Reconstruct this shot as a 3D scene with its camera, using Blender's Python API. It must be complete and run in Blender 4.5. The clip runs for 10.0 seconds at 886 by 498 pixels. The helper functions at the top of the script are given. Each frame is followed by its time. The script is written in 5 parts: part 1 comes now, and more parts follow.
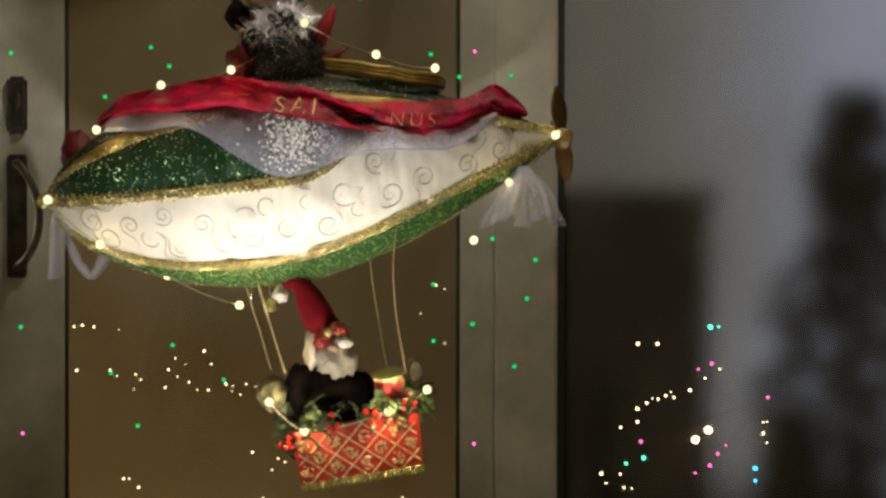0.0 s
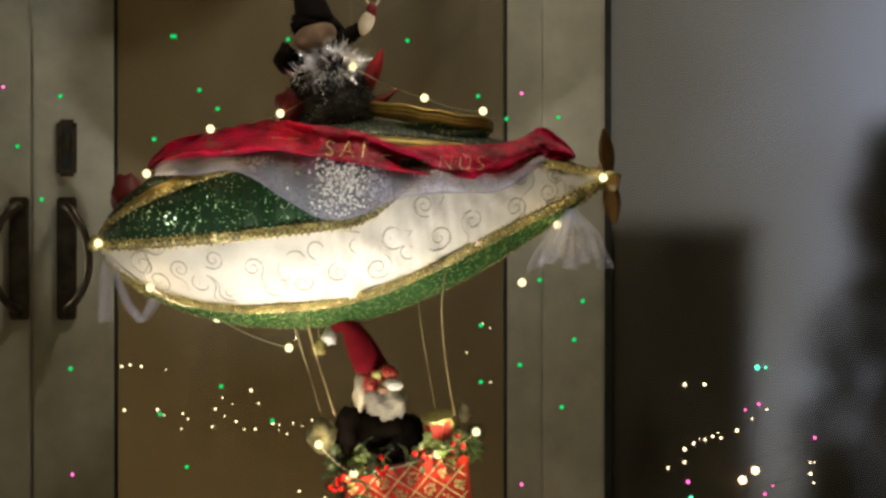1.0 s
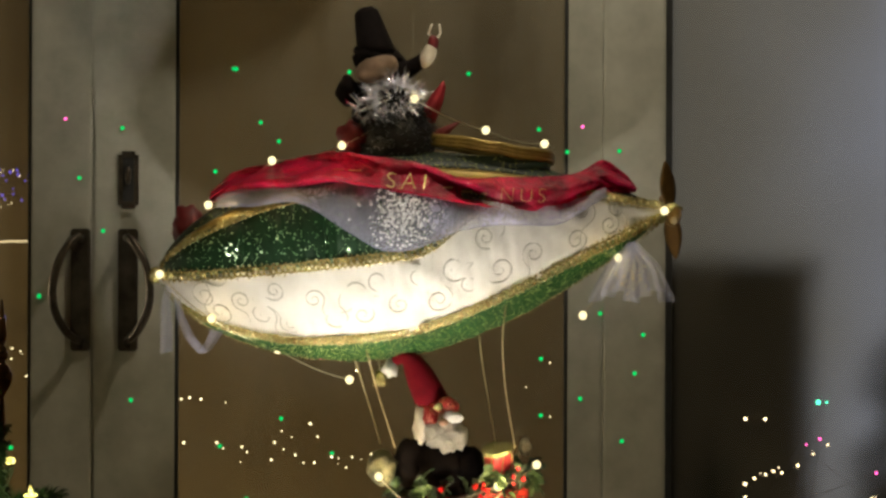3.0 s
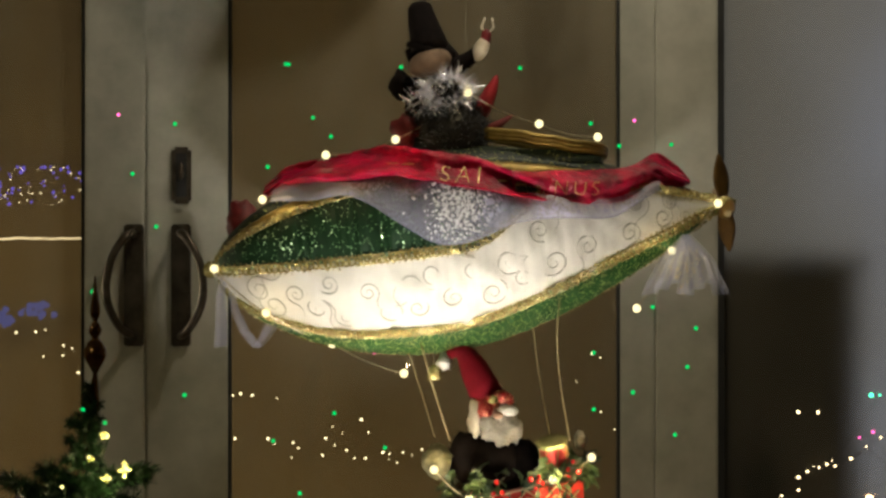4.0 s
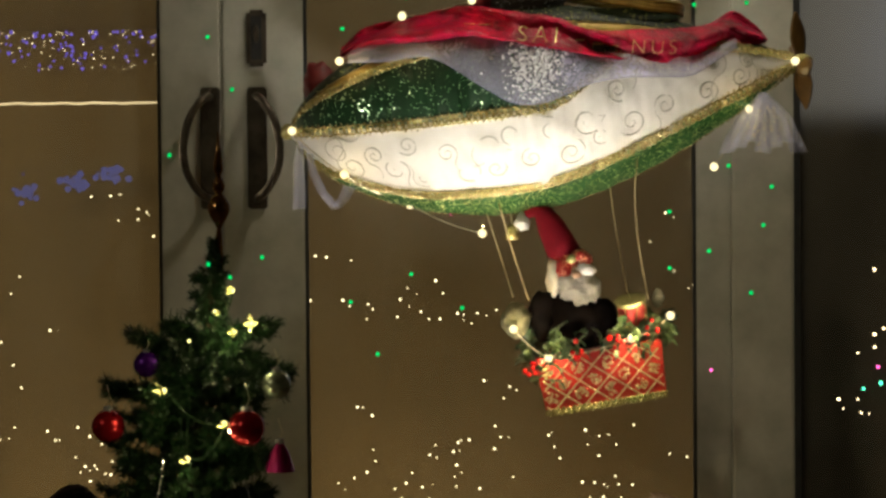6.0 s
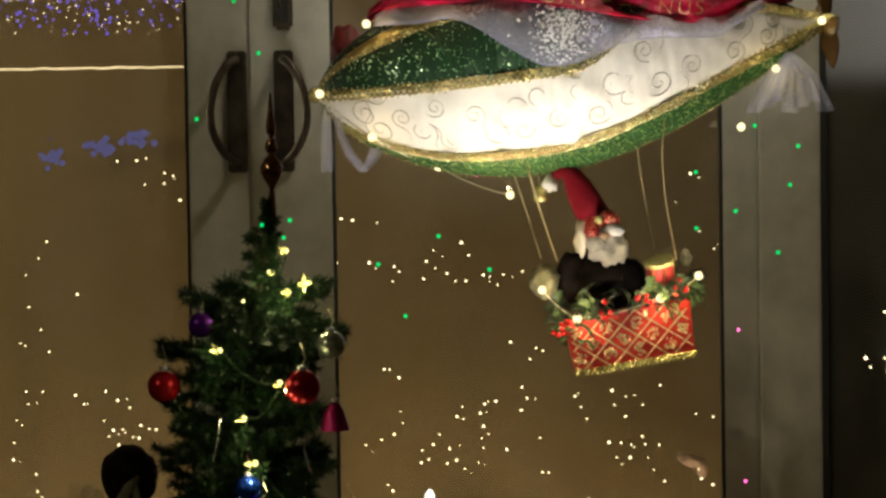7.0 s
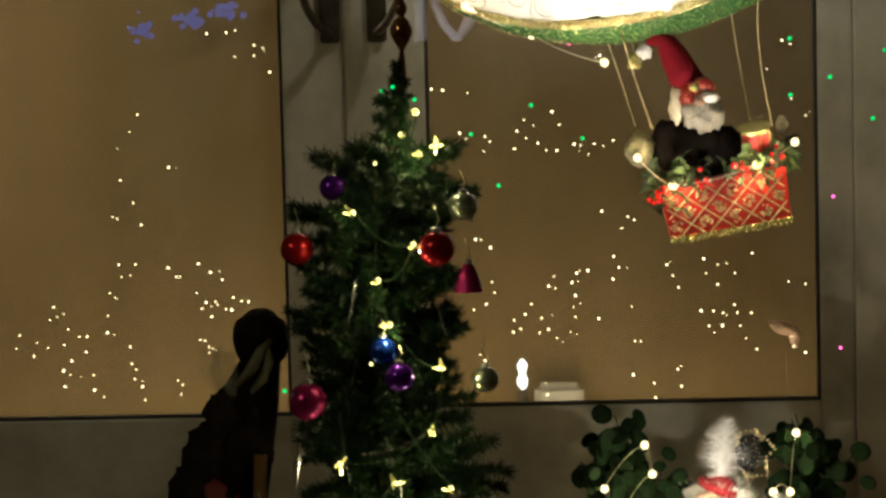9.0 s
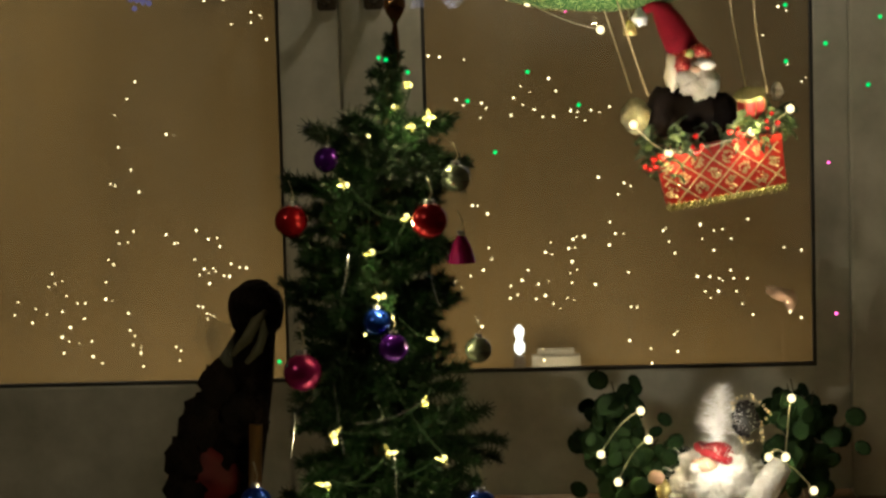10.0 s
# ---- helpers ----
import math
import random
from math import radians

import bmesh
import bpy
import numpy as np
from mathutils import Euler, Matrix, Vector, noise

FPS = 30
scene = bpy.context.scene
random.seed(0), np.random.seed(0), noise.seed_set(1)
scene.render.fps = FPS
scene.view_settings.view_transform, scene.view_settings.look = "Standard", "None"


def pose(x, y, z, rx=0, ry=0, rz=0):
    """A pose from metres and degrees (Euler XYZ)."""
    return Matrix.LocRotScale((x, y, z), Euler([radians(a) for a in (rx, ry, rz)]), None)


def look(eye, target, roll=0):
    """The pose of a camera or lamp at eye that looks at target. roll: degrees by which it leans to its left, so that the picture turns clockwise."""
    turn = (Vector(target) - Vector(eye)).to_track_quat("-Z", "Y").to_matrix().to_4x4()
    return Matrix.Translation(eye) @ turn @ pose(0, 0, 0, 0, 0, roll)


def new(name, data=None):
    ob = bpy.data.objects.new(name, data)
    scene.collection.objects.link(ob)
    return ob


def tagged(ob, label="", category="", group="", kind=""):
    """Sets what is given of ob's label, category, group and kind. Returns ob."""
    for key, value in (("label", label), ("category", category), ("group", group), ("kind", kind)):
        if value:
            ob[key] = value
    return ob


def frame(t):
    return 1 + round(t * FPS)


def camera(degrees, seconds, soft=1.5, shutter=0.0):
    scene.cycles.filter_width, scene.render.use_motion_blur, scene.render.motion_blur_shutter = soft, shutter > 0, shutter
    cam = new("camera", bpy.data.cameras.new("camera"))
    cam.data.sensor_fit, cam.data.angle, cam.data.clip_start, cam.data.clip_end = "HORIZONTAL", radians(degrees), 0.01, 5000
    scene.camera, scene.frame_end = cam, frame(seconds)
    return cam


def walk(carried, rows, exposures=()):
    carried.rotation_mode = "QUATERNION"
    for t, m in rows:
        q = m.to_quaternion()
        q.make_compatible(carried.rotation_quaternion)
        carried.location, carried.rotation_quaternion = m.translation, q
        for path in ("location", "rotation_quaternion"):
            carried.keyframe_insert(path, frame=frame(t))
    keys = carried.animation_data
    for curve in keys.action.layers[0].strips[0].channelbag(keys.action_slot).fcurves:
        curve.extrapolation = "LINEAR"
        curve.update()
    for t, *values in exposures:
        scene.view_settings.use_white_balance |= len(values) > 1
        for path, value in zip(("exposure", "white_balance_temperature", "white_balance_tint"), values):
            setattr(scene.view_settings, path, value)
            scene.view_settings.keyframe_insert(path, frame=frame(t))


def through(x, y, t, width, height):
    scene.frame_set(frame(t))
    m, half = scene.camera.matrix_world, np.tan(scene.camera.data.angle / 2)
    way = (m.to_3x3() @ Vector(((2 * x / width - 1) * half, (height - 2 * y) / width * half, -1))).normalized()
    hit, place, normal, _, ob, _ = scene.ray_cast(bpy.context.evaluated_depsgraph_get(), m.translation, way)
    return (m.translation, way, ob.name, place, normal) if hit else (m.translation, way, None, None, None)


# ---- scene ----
cam = camera(18.0, 10.0, soft=2.8)
PATH = [
    (0, (0.596, -4.911, 1.024), (0.681, -2.913, 0.991), 0.1),
    (0.5, (0.566, -4.917, 1.056), (0.652, -2.919, 1.024), 0.1),
    (1, (0.566, -4.927, 1.06), (0.629, -2.928, 1.042), 0.0),
    (1.5, (0.606, -4.922, 1.055), (0.64, -2.922, 1.052), 0.1),
    (2, (0.607, -4.916, 1.088), (0.638, -2.916, 1.076), 0.3),
    (3.5, (0.522, -4.93, 1.021), (0.539, -2.931, 1.043), 0.1),
    (4, (0.51, -4.931, 1.019), (0.515, -2.931, 1.037), 0.0),
    (4.5, (0.501, -4.941, 1.019), (0.496, -2.941, 1.011), -0.0),
    (5, (0.489, -4.94, 1.016), (0.48, -2.94, 0.997), -0.1),
    (5.5, (0.475, -4.946, 1.013), (0.458, -2.946, 0.966), -0.5),
    (6, (0.459, -4.943, 1.011), (0.43, -2.945, 0.933), -0.5),
    (7.5, (0.417, -4.958, 1.007), (0.371, -2.962, 0.883), -1.2),
    (8, (0.403, -4.954, 1.004), (0.338, -2.962, 0.844), -1.4),
    (8.5, (0.393, -4.953, 1.001), (0.307, -2.963, 0.816), -1.4),
    (9, (0.387, -4.952, 1.0), (0.299, -2.964, 0.808), -1.5),
    (9.5, (0.385, -4.964, 0.999), (0.3, -2.976, 0.795), -1.6),
    (10, (0.392, -4.968, 1.007), (0.304, -2.982, 0.789), -1.6),
]
walk(cam, [(t, look(e, g, r)) for t, e, g, r in PATH], [(0, 0.0), (5.5, 0.0), (8.5, 0.3), (10, 0.35)])

# ---- world and lights ----
world = bpy.data.worlds.new("night")
scene.world = world
world.use_nodes = True
_sky = world.node_tree.nodes.new("ShaderNodeTexSky")
_sky.sky_type, _sky.sun_disc, _sky.sun_elevation, _sky.sun_rotation = "NISHITA", False, radians(1), radians(200)
world.node_tree.links.new(_sky.outputs[0], world.node_tree.nodes["Background"].inputs[0])
world.node_tree.nodes["Background"].inputs[1].default_value = 0.14


def lamp(name, kind, m, watts, colour, size=0.1):
    data = bpy.data.lights.new(name, kind)
    data.energy, data.color = watts, colour
    if kind == "AREA":
        data.shape, data.size = "DISK", size
    else:
        data.shadow_soft_size = size
    ob = new(name, data)
    ob.matrix_world = m
    return ob


lamp("room_ceiling_lamp", "AREA", look((0.85, -0.50, 2.44), (0.5, 0, 1.2)), 7.8, (1.0, 0.90, 0.70), 0.16)
# Added fill with no known lamp behind it, lifts the lower doors.
lamp("room_fill", "AREA", look((-1.6, -5.2, 2.3), (0.4, 0, 0.6)), 5.0, (1.0, 0.95, 0.58), 0.4)
# Two added, hidden fills between doors and screen brighten the brown cloth.
lamp("screen_fill", "AREA", look((-1.45, 0.22, 1.0), (0.5, 0.6, 0.75)), 10.5, (1.0, 0.88, 0.62), 0.3)
_low_fill = lamp("screen_low_fill", "AREA", look((0.05, 0.33, 0.03), (0.05, 0.56, 0.8)), 4.8, (1.0, 0.84, 0.58), 0.35)
_low_fill.data.shape, _low_fill.data.size, _low_fill.data.size_y = "RECTANGLE", 1.7, 0.3
# Unseen low source, stretched and narrowed to light the airship evenly.
_bar = lamp("airship_uplight", "AREA", look((0.50, -1.12, 0.05), (0.50, -0.36, 1.02)), 1.25, (1.0, 0.93, 0.80), 0.5)
_bar.data.shape, _bar.data.size, _bar.data.size_y, _bar.data.spread = "RECTANGLE", 0.45, 0.04, radians(38)

# ---- materials ----


class Nodes:
    """A small builder of node materials."""

    def __init__(self, name):
        self.mat = bpy.data.materials.new(name)
        self.mat.use_nodes = True
        self.t = self.mat.node_tree
        self.b = self.t.nodes["Principled BSDF"]
        self.out = self.t.nodes["Material Output"]

    def add(self, kind, **settings):
        n = self.t.nodes.new("ShaderNode" + kind)
        for k, v in settings.items():
            n.inputs[k.replace("_", " ")].default_value = v
        return n

    def link(self, a, b):
        self.t.links.new(a, b)

    def coords(self):
        return self.t.nodes.new("ShaderNodeTexCoord").outputs["Object"]

    def noise(self, scale, detail=4.0, rough=0.6):
        n = self.add("TexNoise", Scale=scale, Detail=detail, Roughness=rough)
        self.link(self.coords(), n.inputs["Vector"])
        return n.outputs["Fac"]

    def ramp(self, fac, stops):
        r = self.t.nodes.new("ShaderNodeValToRGB")
        while len(r.color_ramp.elements) < len(stops):
            r.color_ramp.elements.new(0.5)
        for e, (p, c) in zip(r.color_ramp.elements, stops):
            e.position, e.color = p, (*c, 1) if len(c) == 3 else c
        self.link(fac, r.inputs[0])
        return r.outputs[0]

    def bump(self, fac, strength=0.3, distance=0.002):
        n = self.add("Bump", Strength=strength, Distance=distance)
        self.link(fac, n.inputs["Height"])
        self.link(n.outputs[0], self.b.inputs["Normal"])


def surface(name, dark, light, scale=12.0, rough=0.6, metal=0.0, fine=180.0, bump=0.25, depth=0.002, sheen=0.0, coat=0.0, spec=0.5):
    """A two-scale surface: broad mottling between two colours and fine relief."""
    n = Nodes(name)
    n.link(n.ramp(n.noise(scale), [(0.3, dark), (0.7, light)]), n.b.inputs["Base Color"])
    n.b.inputs["Roughness"].default_value, n.b.inputs["Metallic"].default_value = rough, metal
    n.b.inputs["Specular IOR Level"].default_value = spec
    n.b.inputs["Sheen Weight"].default_value, n.b.inputs["Coat Weight"].default_value = sheen, coat
    n.bump(n.noise(fine, 3), bump, depth)
    return n.mat


def glitter(name, base, flake, scale=420.0, share=0.3, rough=0.55, metal=0.0):
    """Cloth with small metal flakes, each facing its own way."""
    n = Nodes(name)
    v = n.add("TexVoronoi", Scale=scale)
    n.link(n.coords(), v.inputs["Vector"])
    sep = n.t.nodes.new("ShaderNodeSeparateColor")
    n.link(v.outputs["Color"], sep.inputs[0])
    mask = n.ramp(sep.outputs[0], [(1 - share - 0.02, (0, 0, 0)), (1 - share, (1, 1, 1))])
    mix = n.t.nodes.new("ShaderNodeMix")
    mix.data_type = "RGBA"
    n.link(mask, mix.inputs["Factor"])
    n.link(n.ramp(n.noise(25), [(0.3, [c * 0.6 for c in base]), (0.7, base)]), mix.inputs[6])
    mix.inputs[7].default_value = (*flake, 1)
    n.link(mix.outputs[2], n.b.inputs["Base Color"])
    n.link(n.ramp(mask, [(0, (metal,) * 3), (1, (1, 1, 1))]), n.b.inputs["Metallic"])
    n.link(n.ramp(mask, [(0, (rough,) * 3), (1, (0.36,) * 3)]), n.b.inputs["Roughness"])
    off = n.t.nodes.new("ShaderNodeVectorMath")
    off.operation = "MULTIPLY_ADD"
    n.link(v.outputs["Color"], off.inputs[0])
    off.inputs[1].default_value, off.inputs[2].default_value = (1.1,) * 3, (-0.55,) * 3
    scl = n.t.nodes.new("ShaderNodeVectorMath")
    scl.operation = "MULTIPLY"
    n.link(off.outputs[0], scl.inputs[0])
    n.link(mask, scl.inputs[1])
    geo = n.t.nodes.new("ShaderNodeNewGeometry")
    plus = n.t.nodes.new("ShaderNodeVectorMath")
    n.link(geo.outputs["Normal"], plus.inputs[0])
    n.link(scl.outputs[0], plus.inputs[1])
    norm = n.t.nodes.new("ShaderNodeVectorMath")
    norm.operation = "NORMALIZE"
    n.link(plus.outputs[0], norm.inputs[0])
    n.link(norm.outputs[0], n.b.inputs["Normal"])
    return n.mat


def glow(name, colour, strength):
    n = Nodes(name)
    e = n.add("Emission", Color=(*colour, 1), Strength=strength)
    n.link(e.outputs[0], n.out.inputs[0])
    return n.mat


def dust_veil(n, through, low, high):
    """Lays a thin uneven film on a glass, in wiped streaks: dust, and a veil painted for the reflected room."""
    film, mix = n.add("BsdfDiffuse", Color=(0.55, 0.49, 0.37, 1)), n.t.nodes.new("ShaderNodeMixShader")
    m = n.t.nodes.new("ShaderNodeMapping")
    m.inputs["Scale"].default_value, m.inputs["Rotation"].default_value = (9.0, 9.0, 3.0), (0, 0.5, 0)
    n.link(n.coords(), m.inputs["Vector"])
    streak = n.add("TexNoise", Scale=1.0, Detail=6.0, Roughness=0.65)
    n.link(m.outputs[0], streak.inputs["Vector"])
    n.link(n.ramp(streak.outputs["Fac"], [(0.3, (low,) * 3), (0.72, (high,) * 3)]), mix.inputs[0])
    n.link(through, mix.inputs[1])
    n.link(film.outputs[0], mix.inputs[2])
    n.link(mix.outputs[0], n.out.inputs[0])


def glass(name, tint=(0.9, 0.92, 0.9)):
    n = Nodes(name)
    clear, gloss, mix = n.add("BsdfTransparent", Color=(*tint, 1)), n.add("BsdfGlossy", Roughness=0.02), n.t.nodes.new("ShaderNodeMixShader")
    n.link(n.add("Fresnel", IOR=1.45).outputs[0], mix.inputs[0])
    n.link(clear.outputs[0], mix.inputs[1])
    n.link(gloss.outputs[0], mix.inputs[2])
    dust_veil(n, mix.outputs[0], 0.07, 0.22)
    return n.mat


def misted(name):
    """Glass with a breath of damp on it, which softens what lies beyond."""
    n = Nodes(name)
    soft, gloss, mix = n.add("BsdfRefraction", Roughness=0.27, IOR=1.2), n.add("BsdfGlossy", Roughness=0.05), n.t.nodes.new("ShaderNodeMixShader")
    n.link(n.add("Fresnel", IOR=1.45).outputs[0], mix.inputs[0])
    n.link(soft.outputs[0], mix.inputs[1])
    n.link(gloss.outputs[0], mix.inputs[2])
    # Pale film painted for the reflected room, lifts the dark garden behind.
    dust_veil(n, mix.outputs[0], 0.03, 0.10)
    return n.mat


def netting(name, colour, cover, scale, flake=0.0):
    """Sheer net: fine threads with gaps between them, and a few bright sequins."""
    n = Nodes(name)
    n.b.inputs["Base Color"].default_value = (*colour, 1)
    n.b.inputs["Roughness"].default_value, n.b.inputs["Metallic"].default_value = 0.35, 0.1
    w = n.add("TexWave", Scale=scale, Distortion=1.5)
    w.bands_direction = "DIAGONAL"
    n.link(n.coords(), w.inputs["Vector"])
    thread = n.ramp(w.outputs["Fac"], [(0.2, (cover * 0.5,) * 3), (0.8, (min(1, cover * 1.4),) * 3)])
    if flake:
        v = n.add("TexVoronoi", Scale=260.0)
        n.link(n.coords(), v.inputs["Vector"])
        sep = n.t.nodes.new("ShaderNodeSeparateColor")
        n.link(v.outputs["Color"], sep.inputs[0])
        patch = n.ramp(n.noise(9.0, 2), [(0.5, (0, 0, 0)), (0.62, (1, 1, 1))])
        m = n.add("Math")
        m.operation = "MULTIPLY"
        n.link(n.ramp(sep.outputs[1], [(0.55, (0, 0, 0)), (0.6, (1, 1, 1))]), m.inputs[0])
        n.link(patch, m.inputs[1])
        big = n.add("Math")
        big.operation = "MAXIMUM"
        n.link(thread, big.inputs[0])
        n.link(m.outputs[0], big.inputs[1])
        thread = big.outputs[0]
    n.link(thread, n.b.inputs["Alpha"])
    return n.mat


